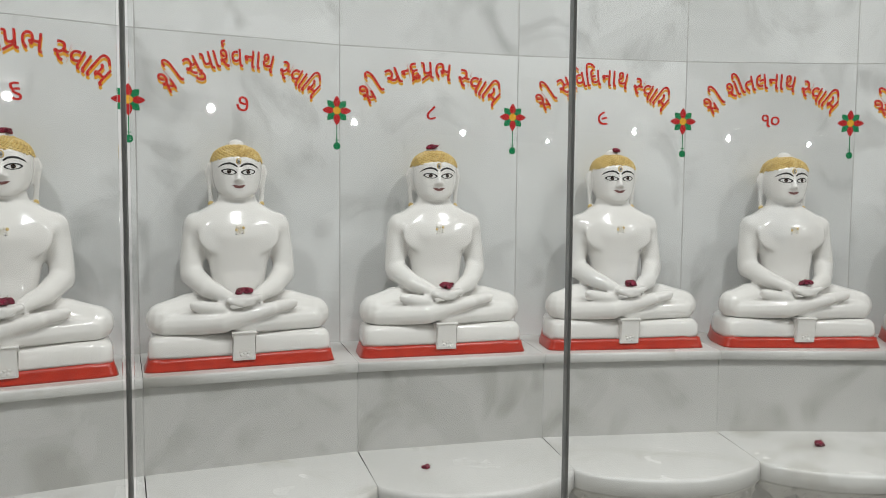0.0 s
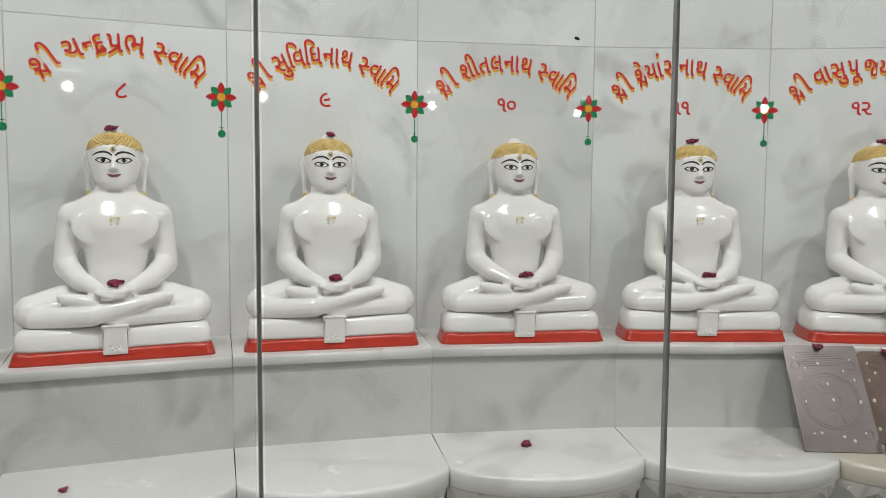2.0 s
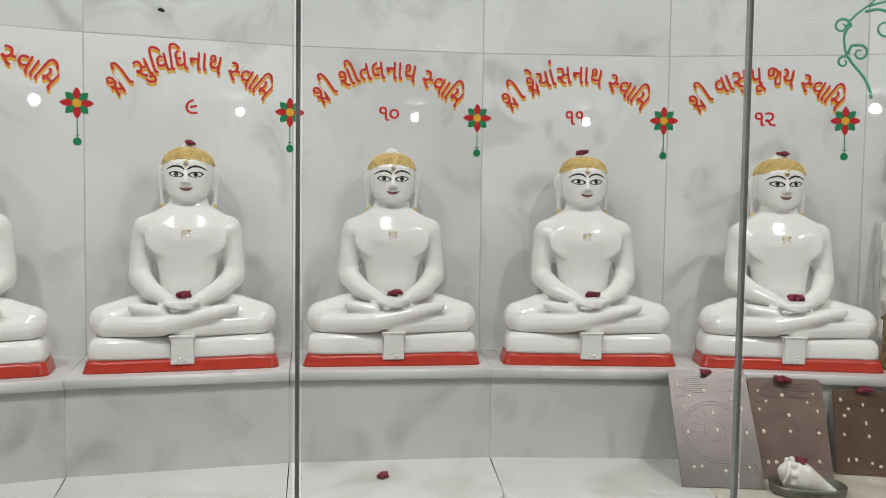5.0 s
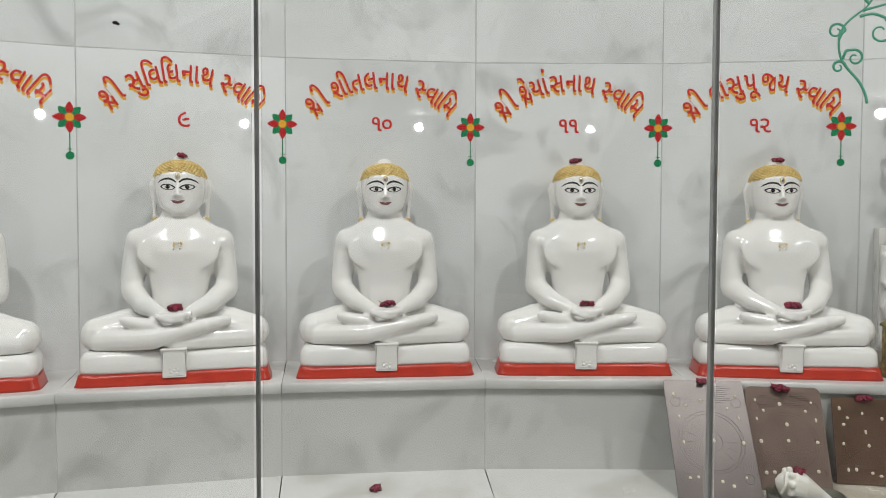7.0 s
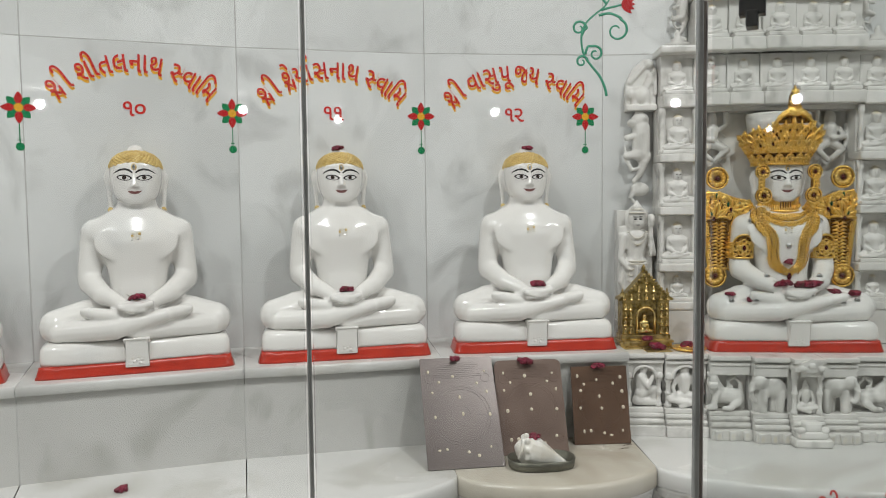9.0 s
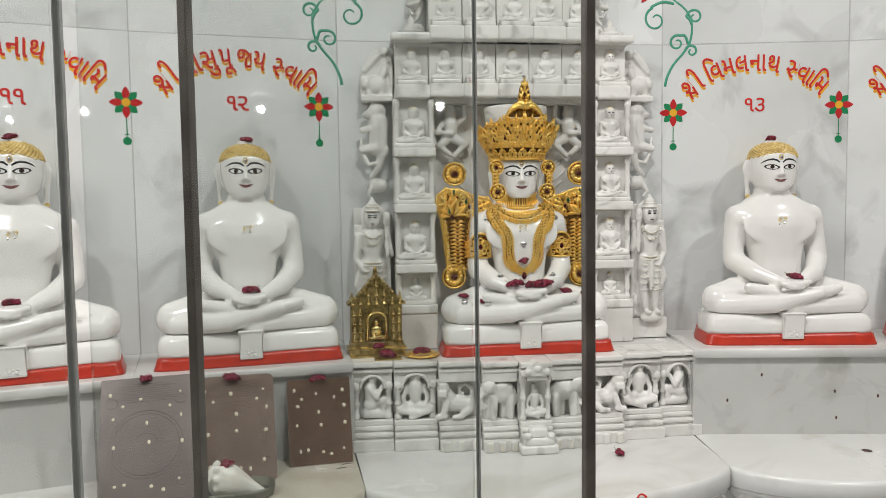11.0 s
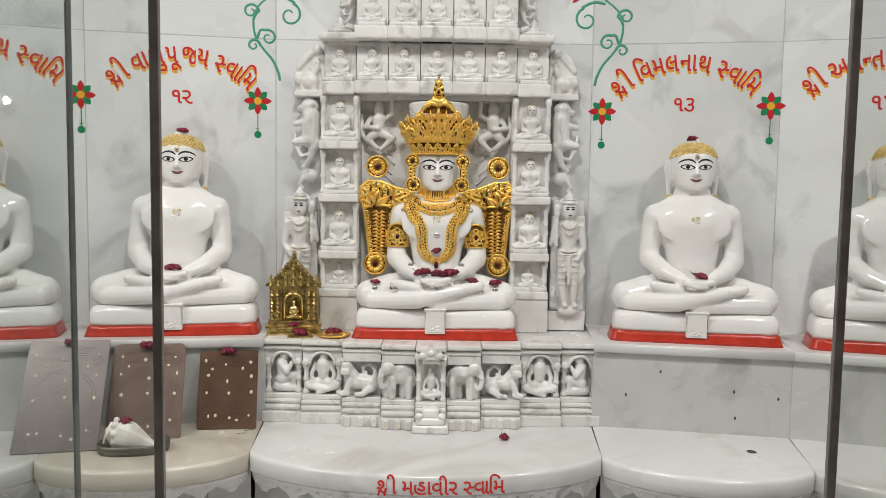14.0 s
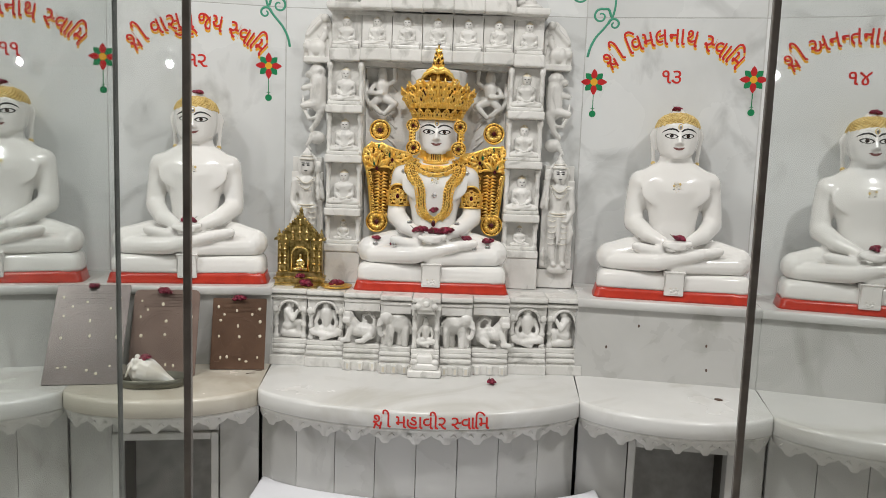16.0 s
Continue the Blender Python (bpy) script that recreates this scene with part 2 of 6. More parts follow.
def tube(bm, path, radii, mi=0, n=8, flat=1.0):
    """A rounded tube along a path of points, with a radius at each."""
    pts = [Vector(p) for p in path]
    rings = []
    side = None
    for i, p in enumerate(pts):
        d = (pts[min(i + 1, len(pts) - 1)] - pts[max(i - 1, 0)]).normalized()
        if side is None:
            side = d.cross(Vector((0, 1, 0)))
            if side.length < 0.2:
                side = d.cross(Vector((1, 0, 0)))
        side = (side - d * side.dot(d)).normalized()
        up = side.cross(d)
        r = radii[i] if isinstance(radii, (list, tuple)) else radii
        rings.append([p + side * r * math.cos(2 * math.pi * k / n) + up * r * flat * math.sin(2 * math.pi * k / n) for k in range(n)])
    loft(bm, rings, mi)


def limb(bm, a, b, ra, rb, mi=0, seg=12):
    """A capsule that tapers from a to b."""
    ball(bm, a, ra, mi, seg, 8)
    ball(bm, b, rb, mi, seg, 8)
    tube(bm, [a, b], [ra, rb], mi, seg)


def lathe(bm, profile, mi=0, n=20, m=None):
    rows = loft(bm, [[(r * math.cos(2 * math.pi * k / n), r * math.sin(2 * math.pi * k / n), z) for k in range(n)] for r, z in profile], mi)
    if m is not None:
        bmesh.ops.transform(bm, matrix=m, verts=[v for r in rows for v in r])


def prism(bm, outline, y0, y1, mi=0):
    """A flat outline in x, z, thick from y0 to y1 (y0 in front)."""
    a = [bm.verts.new((x, y0, z)) for x, z in outline]
    b = [bm.verts.new((x, y1, z)) for x, z in outline]
    n = len(a)
    fs = [bm.faces.new(a), bm.faces.new(b[::-1])]
    for i in range(n):
        j = (i + 1) % n
        fs.append(bm.faces.new((a[j], a[i], b[i], b[j])))
    for f in fs:
        f.material_index = mi
    bmesh.ops.recalc_face_normals(bm, faces=fs)


def fused(bm, voxel, smooth=6, factor=0.5):
    """The solid union of all that bm holds, with soft transitions."""
    me = bpy.data.meshes.new("fused")
    bm.to_mesh(me)
    bm.free()
    ob = bpy.data.objects.new("fused", me)
    scene.collection.objects.link(ob)
    md = ob.modifiers.new("remesh", "REMESH")
    md.mode, md.voxel_size, md.use_smooth_shade = "VOXEL", voxel, True
    sm = ob.modifiers.new("smooth", "SMOOTH")
    sm.factor, sm.iterations = factor, smooth
    bpy.context.view_layer.update()
    ev = ob.evaluated_get(bpy.context.evaluated_depsgraph_get())
    out = bmesh.new()
    out.from_mesh(ev.data)
    bpy.data.objects.remove(ob)
    for f in out.faces:
        f.smooth = True
    return out

# ---- structure ----
def chord(a0, a1, r):
    """Frame at the middle of a flat bay between two joints, and its half width."""
    h = radians(a1 - a0) / 2
    return ring((a0 + a1) / 2, r * math.cos(h)), r * math.sin(h)


def bays(skip_mid=False):
    for a0, a1 in zip(JOINTS, JOINTS[1:]):
        if not (skip_mid and a0 < MID < a1):
            yield a0, a1


bm = bmesh.new()
for a0, a1 in bays():
    m, h = chord(a0, a1, RW)
    box(bm, -h - 0.01, h + 0.01, 0.0215, 0.2, 0, CEIL, m=m)
    for x in (-h, h):
        box(bm, x - 0.0035, x + 0.0035, 0.0009, 0.022, Z_LEDGE, CEIL, m=m)
    box(bm, -h + 0.002, h - 0.002, 0.0009, 0.022, Z_ROW - 0.003, Z_ROW + 0.003, m=m)
wall_back = tagged(finish("wall_back", bm, M_GROUT), "curved shrine wall clad in polished pale marble slabs", "wall", kind="structure")
SLABS = {}
for a0, a1 in bays():
    m, h = chord(a0, a1, RW)
    for row, (z0, z1) in enumerate(((Z_LEDGE - 0.03, Z_ROW), (Z_ROW, CEIL))):
        bm = bmesh.new()
        box(bm, -h + 0.0019, h - 0.0019, 0, 0.021, z0 + 0.0016, z1 - 0.0016, bevel=0.0008, seg=1)
        SLABS[(round((a0 + a1) / 2, 1), row)] = part("slab", bm, M_WALL, wall_back, m=m)

bm = bmesh.new()
for a0, a1 in bays(True):
    m, h = chord(a0, a1, R_PLINTH)
    box(bm, -h - 0.005, h + 0.005, 0.022, 0.12, 0, Z_LEDGE - 0.05, m=m)
    for x in (-h, h):
        box(bm, x - 0.003, x + 0.003, 0.0012, 0.023, Z_BENCH - 0.02, Z_LEDGE - 0.05, m=m)
plinth = tagged(finish("plinth", bm, M_GROUT), "marble plinth below the statue ledge", "plinth", kind="structure")
for a0, a1 in bays(True):
    m, h = chord(a0, a1, R_PLINTH)
    bm = bmesh.new()
    box(bm, -h + 0.0007, h - 0.0007, 0, 0.02, Z_BENCH - 0.02, Z_LEDGE - 0.030, bevel=0.001, seg=1)
    part("slab", bm, M_PLINTH, plinth, m=m)


def plate(bm, outline, levels, mi=0):
    """A slab from a plan outline (inset at each level: z, inset towards +y)."""
    loft(bm, [[(x, y + (d if front else 0), z) for x, y, front in outline] for z, d in levels], mi)


ledge = tagged(empty("ledge", Matrix()), "white marble ledge that carries the statues", "ledge", kind="structure")
for a0, a1 in bays(True):
    m, h = chord(a0, a1, R_LEDGE)
    hb, depth = RW * math.sin(radians(a1 - a0) / 2), (RW - R_LEDGE) * math.cos(radians(a1 - a0) / 2)
    bm = bmesh.new()
    plate(bm, [(-h + 0.001, 0, 1), (h - 0.001, 0, 1), (hb - 0.001, depth - 0.001, 0), (-hb + 0.001, depth - 0.001, 0)],
          [(Z_LEDGE - 0.030, 0.004), (Z_LEDGE - 0.027, 0), (Z_LEDGE - 0.006, 0), (Z_LEDGE - 0.001, 0.003), (Z_LEDGE, 0.008)])
    part("slab", bm, M_LEDGE, ledge, m=m)


# bench with bulging fronts, a scalloped apron below each, and the base wall
def bench_front(u, half, sag):
    return half * u, -sag * (1 - u * u) ** 0.75


R_JOINT = 5.06
bench = tagged(empty("bench", Matrix()), "white marble bench with bulging rounded fronts", "bench", kind="structure")
apron = tagged(empty("apron", Matrix()), "scalloped marble apron under the bench edge", "apron", kind="structure")
base_wall = tagged(empty("base_wall", Matrix()), "marble base wall under the bench", "wall", kind="structure")
for a0, a1 in bays():
    mid = a0 < MID < a1
    m, h = chord(a0, a1, R_JOINT)
    sag = 0.165 if mid else 0.115
    hb = R_PLINTH * math.sin(radians(a1 - a0) / 2)
    depth = (R_PLINTH - R_JOINT) * math.cos(radians(a1 - a0) / 2) + 0.03
    n = 28
    us = [math.sin(math.pi / 2 * (-1 + 2 * i / n)) for i in range(n + 1)]
    outline = [(*bench_front(u, h - 0.0005, sag), 1) for u in us] + [(hb - 0.0004, depth, 0), (-hb + 0.0004, depth, 0)]
    bm = bmesh.new()
    plate(bm, outline, [(Z_BENCH - 0.055, 0.006), (Z_BENCH - 0.05, 0), (Z_BENCH - 0.012, 0), (Z_BENCH - 0.004, 0.004), (Z_BENCH, 0.012)])
    part("slab", bm, M_BEIGE if abs((a0 + a1) / 2 - 12.2) < 1 else M_LEDGE, bench, m=m)
    # apron: cusped teeth along the curve
    teeth = 11 if mid else 7
    per = 10
    bm = bmesh.new()
    rows = []
    for i in range(teeth * per + 1):
        s = i / (teeth * per)
        x, y = bench_front(-1 + 2 * s, h - 0.004, sag)
        k = (i % per) / per
        lobe = abs(math.sin(math.pi * k)) ** 0.8 * 0.017 + (0.011 if 0.36 < k < 0.64 else 0)
        z0, z1 = Z_BENCH - 0.055, Z_BENCH - 0.078 - lobe
        rows.append([(x, y + 0.012, z0), (x, y + 0.012, z0 - 0.012), (x, y + 0.018, z0 - 0.014), (x, y + 0.018, z1), (x, y + 0.034, z1), (x, y + 0.034, z0)])
    loft(bm, rows)
    for i in range(teeth):
        for k in (0.28, 0.72):
            s = (i + k) / teeth
            x, y = bench_front(-1 + 2 * s, h - 0.004, sag)
            tube(bm, [(x - 0.008, y + 0.018, Z_BENCH - 0.083), (x, y + 0.016, Z_BENCH - 0.074), (x + 0.008, y + 0.018, Z_BENCH - 0.083)], 0.0022, n=5)
    bmesh.ops.recalc_face_normals(bm, faces=bm.faces)
    part("fringe", bm, M_CARVED, apron, "scalloped fringe cut in marble", m=m)
    # base wall in upright strips
    strips = 8 if mid else 4
    niche = (not mid) and (abs((a0 + a1) / 2 - 12.2) < 1 or abs((a0 + a1) / 2 - 30.4) < 1)
    sag2 = 0.13 if mid else 0.0
    off = 0.055
    if niche:
        dx, dz = (0.035, 0.0) if a0 > MID else (0.0, -0.03)
        top = Z_BENCH - 0.125 + dz
        for x0, x1 in ((-h, dx - 0.165), (dx + 0.165, h)):
            bm = bmesh.new()
            box(bm, x0 + 0.001, x1 - 0.001, off, off + 0.02, 0, Z_BENCH - 0.056, bevel=0.001, seg=1)
            part("strip", bm, M_PLINTH, base_wall, m=m)
        bm = bmesh.new()
        box(bm, dx - 0.163, dx + 0.163, off, off + 0.02, top, Z_BENCH - 0.056, bevel=0.001, seg=1)
        part("strip", bm, M_PLINTH, base_wall, m=m)
        bm = bmesh.new()
        for x0, x1, z0, z1 in ((-0.163, -0.14, 0.02, top - 0.002), (0.14, 0.163, 0.02, top - 0.002), (-0.139, 0.139, top - 0.025, top - 0.002)):
            box(bm, dx + x0, dx + x1, off - 0.012, off + 0.05, z0, z1, bevel=0.002, seg=1)
        part("opening_frame", bm, M_LEDGE, base_wall, "white marble frame round a dark opening", m=m)
        # back and sides of the opening; its darkness is put into the colour
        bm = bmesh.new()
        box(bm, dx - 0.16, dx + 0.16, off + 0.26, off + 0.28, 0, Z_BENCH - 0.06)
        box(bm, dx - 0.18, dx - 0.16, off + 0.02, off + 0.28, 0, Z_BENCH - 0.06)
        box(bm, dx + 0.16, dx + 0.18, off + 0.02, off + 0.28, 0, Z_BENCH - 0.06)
        part("recess", bm, M_DARK, base_wall, "recess under the bench, made dark by its colour", m=m)
    else:
        for i in range(strips):
            u0, u1 = -1 + 2 * i / strips, -1 + 2 * (i + 1) / strips
            (x0, y0), (x1, y1) = bench_front(u0, h * 0.999, sag2), bench_front(u1, h * 0.999, sag2)
            d = Vector((x1 - x0, y1 - y0))
            t = Matrix.Translation(((x0 + x1) / 2, (y0 + y1) / 2 + off, 0)) @ Matrix.Rotation(math.atan2(d.y, d.x), 4, "Z")
            bm = bmesh.new()
            box(bm, -d.length / 2 + 0.001, d.length / 2 - 0.001, 0, 0.02, 0, Z_BENCH - 0.056, bevel=0.001, seg=1)
            part("strip", bm, M_PLINTH, base_wall, m=m @ t)

# hall: floor, ceiling, outer walls
bm = bmesh.new()
box(bm, -16, 20, -13, 4, -0.1, 0)
tagged(finish("floor", bm, M_FLOOR), "pale polished marble floor", "floor", kind="structure")
bm = bmesh.new()
box(bm, -16, 20, -13, 4, CEIL, CEIL + 0.1)
tagged(finish("ceiling", bm, M_PAINT), "plain painted ceiling of the hall", "ceiling", kind="structure")
for name, x0, x1, y0, y1 in (("wall_south", -16, 20, -13.15, -13), ("wall_west", -16.15, -16, -13, 4), ("wall_east", 20, 20.15, -13, 4), ("wall_north", -16, 20, 4, 4.15)):
    bm = bmesh.new()
    box(bm, x0, x1, y0, y1, 0, CEIL)
    tagged(finish(name, bm, M_PAINT), "plain painted wall of the hall", "wall", kind="structure")

# glass screen
GLASS_TOP = 2.7


def plan(deg, r):
    a = radians(deg)
    return Vector((CX + r * math.sin(a), CY + r * math.cos(a), 0))


def pane(p, q, top, edges, name="glass_panel", label="frameless clear glass panel of the shrine screen"):
    """One sheet of glass from p to q; edges: (end 0 or 1, width, material) strips on its upright edges."""
    d = q - p
    m = Matrix.Translation(p) @ Matrix.Rotation(math.atan2(d.y, d.x), 4, "Z")
    thing = tagged(empty(name, m), label, "glass panel", "glass screen")
    bm = bmesh.new()
    box(bm, 0.005, d.length - 0.005, -0.004, 0.004, 0.0, top)
    g = part("pane", bm, M_GLASS, thing)
    g.visible_shadow = False
    for end, width, thick, k in edges:
        x = d.length * end
        bm = bmesh.new()
        box(bm, x - width / 2, x + width / 2, -thick / 2, thick / 2, 0, top, bevel=0.0012, seg=1)
        part("edge_strip", bm, k, thing, "grey-brown strip along the glass edge")
    return thing


SEAMS = [-31.4, -24.35, -17.5, -10.59, -3.44, 3.57]
for a, b in zip(SEAMS, SEAMS[1:]):
    pane(plan(a, 3.93), plan(b, 3.93), GLASS_TOP, [(1, 0.0045, 0.010, M_EDGE)])
pane(plan(3.57, 3.93), plan(9.95, 3.847), GLASS_TOP, [(1, 0.006, 0.010, M_EDGE)])
pane(plan(10.1, 3.845), plan(16.87, 3.835), GLASS_TOP, [(1, 0.0105, 0.012, M_STRIP)])
leaf = pane(plan(11.3, 4.025), plan(15.3, 3.862), 1.768, [(0, 0.011, 0.014, M_STRIP), (1, 0.003, 0.009, M_EDGE)], "glass_door", "open clear glass door leaf with a black top hinge")
bm = bmesh.new()
box(bm, 0.045, 0.078, -0.010, 0.010, 1.742, 1.770, bevel=0.002)
box(bm, 0.054, 0.069, -0.014, 0.014, 1.726, 1.748, bevel=0.002)
part("hinge", bm, M_HINGE, leaf, "black metal hinge")
pane(plan(29.08, 3.90), plan(36.2, 3.90), GLASS_TOP, [(0, 0.0105, 0.012, M_STRIP), (1, 0.0045, 0.010, M_EDGE)])
pane(plan(36.2, 3.90), plan(43.3, 3.90), GLASS_TOP, [(1, 0.0045, 0.010, M_EDGE)])


for x, y in [(p.x, p.y) for p in (plan(d, r) for d, r in LAMPS)]:
    thing = tagged(empty("ceiling_lamp", pose(x, y, CEIL)), "round white recessed ceiling lamp, switched on", "lamp", "ceiling lamps")
    bm = bmesh.new()
    lathe(bm, [(0.17, 0), (0.17, -0.05), (0.14, -0.055), (0.14, -0.02)], n=24)
    part("rim", bm, M_LEDGE, thing)
for x, y in HALL_LAMPS:
    thing = tagged(empty("spot_lamp", pose(x, y, CEIL)), "round white spot lamp under the hall ceiling, switched on", "lamp", "hall spot lamps")
    bm = bmesh.new()
    lathe(bm, [(0.06, -0.08), (0.105, -0.06), (0.112, 0.07), (0.10, 0.07), (0.10, 0.04)], n=24, m=pose(0, 0, -0.2, -100))
    part("housing", bm, M_LEDGE, thing)
    bm = bmesh.new()
    tube(bm, [(0, -0.02, 0), (0, -0.02, -0.12)], 0.012, 0, 8)
    part("stem", bm, M_LEDGE, thing)

# ---- seated marble statues ----
from mathutils.bvhtree import BVHTree


HB = 0.032  # the head sits back on the neck


def statue_body():
    bm = bmesh.new()
    # torso as stacked ovals: half width, half depth, centre y
    prof = [(0.105, 0.102, 0.078, 0.02), (0.16, 0.102, 0.074, 0.02), (0.19, 0.094, 0.066, 0.018), (0.212, 0.085, 0.058, 0.018), (0.24, 0.083, 0.055, 0.018), (0.28, 0.089, 0.060, 0.018),
            (0.33, 0.100, 0.068, 0.016), (0.37, 0.115, 0.077, 0.014), (0.400, 0.132, 0.074, 0.018), (0.424, 0.136, 0.064, 0.022), (0.442, 0.113, 0.058, 0.025),
            (0.457, 0.086, 0.051, 0.029), (0.468, 0.064, 0.048, 0.034), (0.48, 0.057, 0.046, 0.036), (0.52, 0.055, 0.046, 0.036)]
    loft(bm, [ellipse((0, cy, z), rx, ry, 24, 2.3) for z, rx, ry, cy in prof])
    ball(bm, (0, -0.028, 0.235), (0.056, 0.015, 0.055))
    for s in (-1, 1):
        ball(bm, (s * 0.052, -0.036, 0.368), (0.076, 0.0125, 0.054))
        ball(bm, (s * 0.100, 0.018, 0.396), (0.055, 0.054, 0.046))
        ball(bm, (s * 0.122, 0.02, 0.396), (0.044, 0.049, 0.043))
        limb(bm, (s * 0.126, 0.02, 0.390), (s * 0.142, 0.022, 0.278), 0.040, 0.0355)
        limb(bm, (s * 0.142, 0.02, 0.260), (s * 0.098, -0.055, 0.226), 0.0365, 0.030)
        limb(bm, (s * 0.098, -0.055, 0.226), (s * 0.045, -0.10, 0.204), 0.030, 0.020)
        # thigh and shin
        limb(bm, (s * 0.07, 0.03, 0.15), (s * 0.222, -0.05, 0.140), 0.072, 0.050)
        limb(bm, (s * 0.15, -0.015, 0.148), (s * 0.226, -0.05, 0.140), 0.062, 0.050)
    ball(bm, (0, 0.0, 0.135), (0.12, 0.08, 0.045))
    limb(bm, (0.215, -0.072, 0.128), (0.0, -0.098, 0.122), 0.040, 0.036)
    limb(bm, (-0.212, -0.075, 0.124), (-0.06, -0.118, 0.134), 0.036, 0.033)
    limb(bm, (-0.06, -0.118, 0.134), (0.085, -0.124, 0.168), 0.033, 0.018)
    # the two upturned feet with toes
    for s, x0, z0 in ((1, 0.085, 0.168), (-1, -0.075, 0.172)):
        limb(bm, (x0 - s * 0.02, -0.118, z0 - 0.002), (x0 + s * 0.062, -0.110, z0 + 0.012), 0.020, 0.017)
        ball(bm, (x0 + s * 0.042, -0.108, z0 + 0.008), (0.028, 0.020, 0.016))
        for k in range(4):
            limb(bm, (x0 + s * 0.058, -0.122 + 0.010 * k, z0 + 0.016 - 0.002 * k), (x0 + s * (0.072 - 0.002 * k), -0.118 + 0.010 * k, z0 + 0.018 - 0.003 * k), 0.0075, 0.007)
    # hands, one on the other, with fingers
    ball(bm, (0, -0.116, 0.194), (0.056, 0.032, 0.011))
    ball(bm, (0.004, -0.114, 0.204), (0.050, 0.030, 0.011))
    for k in range(4):
        y = -0.098 - 0.014 * k
        tube(bm, [(-0.05, y, 0.196 + 0.002 * k), (-0.01, y - 0.008, 0.187), (0.03, y - 0.004, 0.188)], [0.009, 0.0085, 0.007], n=8)
        tube(bm, [(0.05, y, 0.206), (0.012, y - 0.008, 0.199), (-0.028, y - 0.004, 0.202)], [0.009, 0.0085, 0.007], n=8)
    # head
    head = [(0.4735, 0.030, 0.030, -0.034), (0.478, 0.046, 0.046, -0.022), (0.489, 0.060, 0.062, -0.008), (0.510, 0.064, 0.068, -0.002), (0.54, 0.0665, 0.072, 0.0),
            (0.57, 0.068, 0.075, 0.002), (0.60, 0.067, 0.074, 0.004), (0.622, 0.059, 0.066, 0.006), (0.638, 0.044, 0.050, 0.008), (0.648, 0.022, 0.026, 0.008)]
    loft(bm, [ellipse((0, cy + HB, z), rx * min(1.13, 0.93 + 0.2 * max(0, z - 0.468) / 0.06), ry * 1.04, 24, 2.3) for z, rx, ry, cy in head])
    ball(bm, (0, 0.012 + HB, 0.650), (0.027, 0.027, 0.022))
    tube(bm, [(0, -0.070 + HB, 0.572), (0, -0.078 + HB, 0.545), (0, -0.083 + HB, 0.528)], [0.0065, 0.008, 0.0105], n=8)
    ball(bm, (0, -0.078 + HB, 0.528), (0.0135, 0.008, 0.006))
    ball(bm, (0, -0.068 + HB, 0.503), (0.022, 0.008, 0.008))
    for s in (-1, 1):
        tube(bm, [(s * 0.079, 0.012 + HB, 0.588), (s * 0.086, 0.014 + HB, 0.56), (s * 0.082, 0.016 + HB, 0.52), (s * 0.078, 0.016 + HB, 0.462)], [0.010, 0.013, 0.009, 0.0085], n=8, flat=0.9)
    return bm


def stick_on(bm, tree, pts, lift, mi):
    """A thin flush inlay with outline pts (x, z), laid on the front of the form."""
    cx, cz = sum(p[0] for p in pts) / len(pts), sum(p[1] for p in pts) / len(pts)

    def lay(x, z):
        hit = tree.ray_cast(Vector((x, -1, z)), Vector((0, 1, 0)))
        return bm.verts.new((x, (hit[0].y if hit[0] is not None else -0.06) - lift, z))
    rows = [[lay(cx + (x - cx) * k, cz + (z - cz) * k) for x, z in pts] for k in (1.0, 0.66, 0.33)]
    c = lay(cx, cz)
    n = len(pts)
    made = []
    for a, b in zip(rows, rows[1:]):
        made += [bm.faces.new((a[i], a[(i + 1) % n], b[(i + 1) % n], b[i])) for i in range(n)]
    made += [bm.faces.new((rows[-1][i], rows[-1][(i + 1) % n], c)) for i in range(n)]
    for f in made:
        f.material_index, f.smooth = mi, True
        f.normal_update()
        if f.normal.y > 0:
            f.normal_flip()


def almond(cx, cz, w, h, slant=0.0, n=14):
    out = []
    for i in range(n):
        a = 2 * math.pi * i / n
        x = math.cos(a)
        out.append((cx + w * x, cz + h * math.copysign(abs(math.sin(a)) ** 1.25, math.sin(a)) + slant * x))
    return out


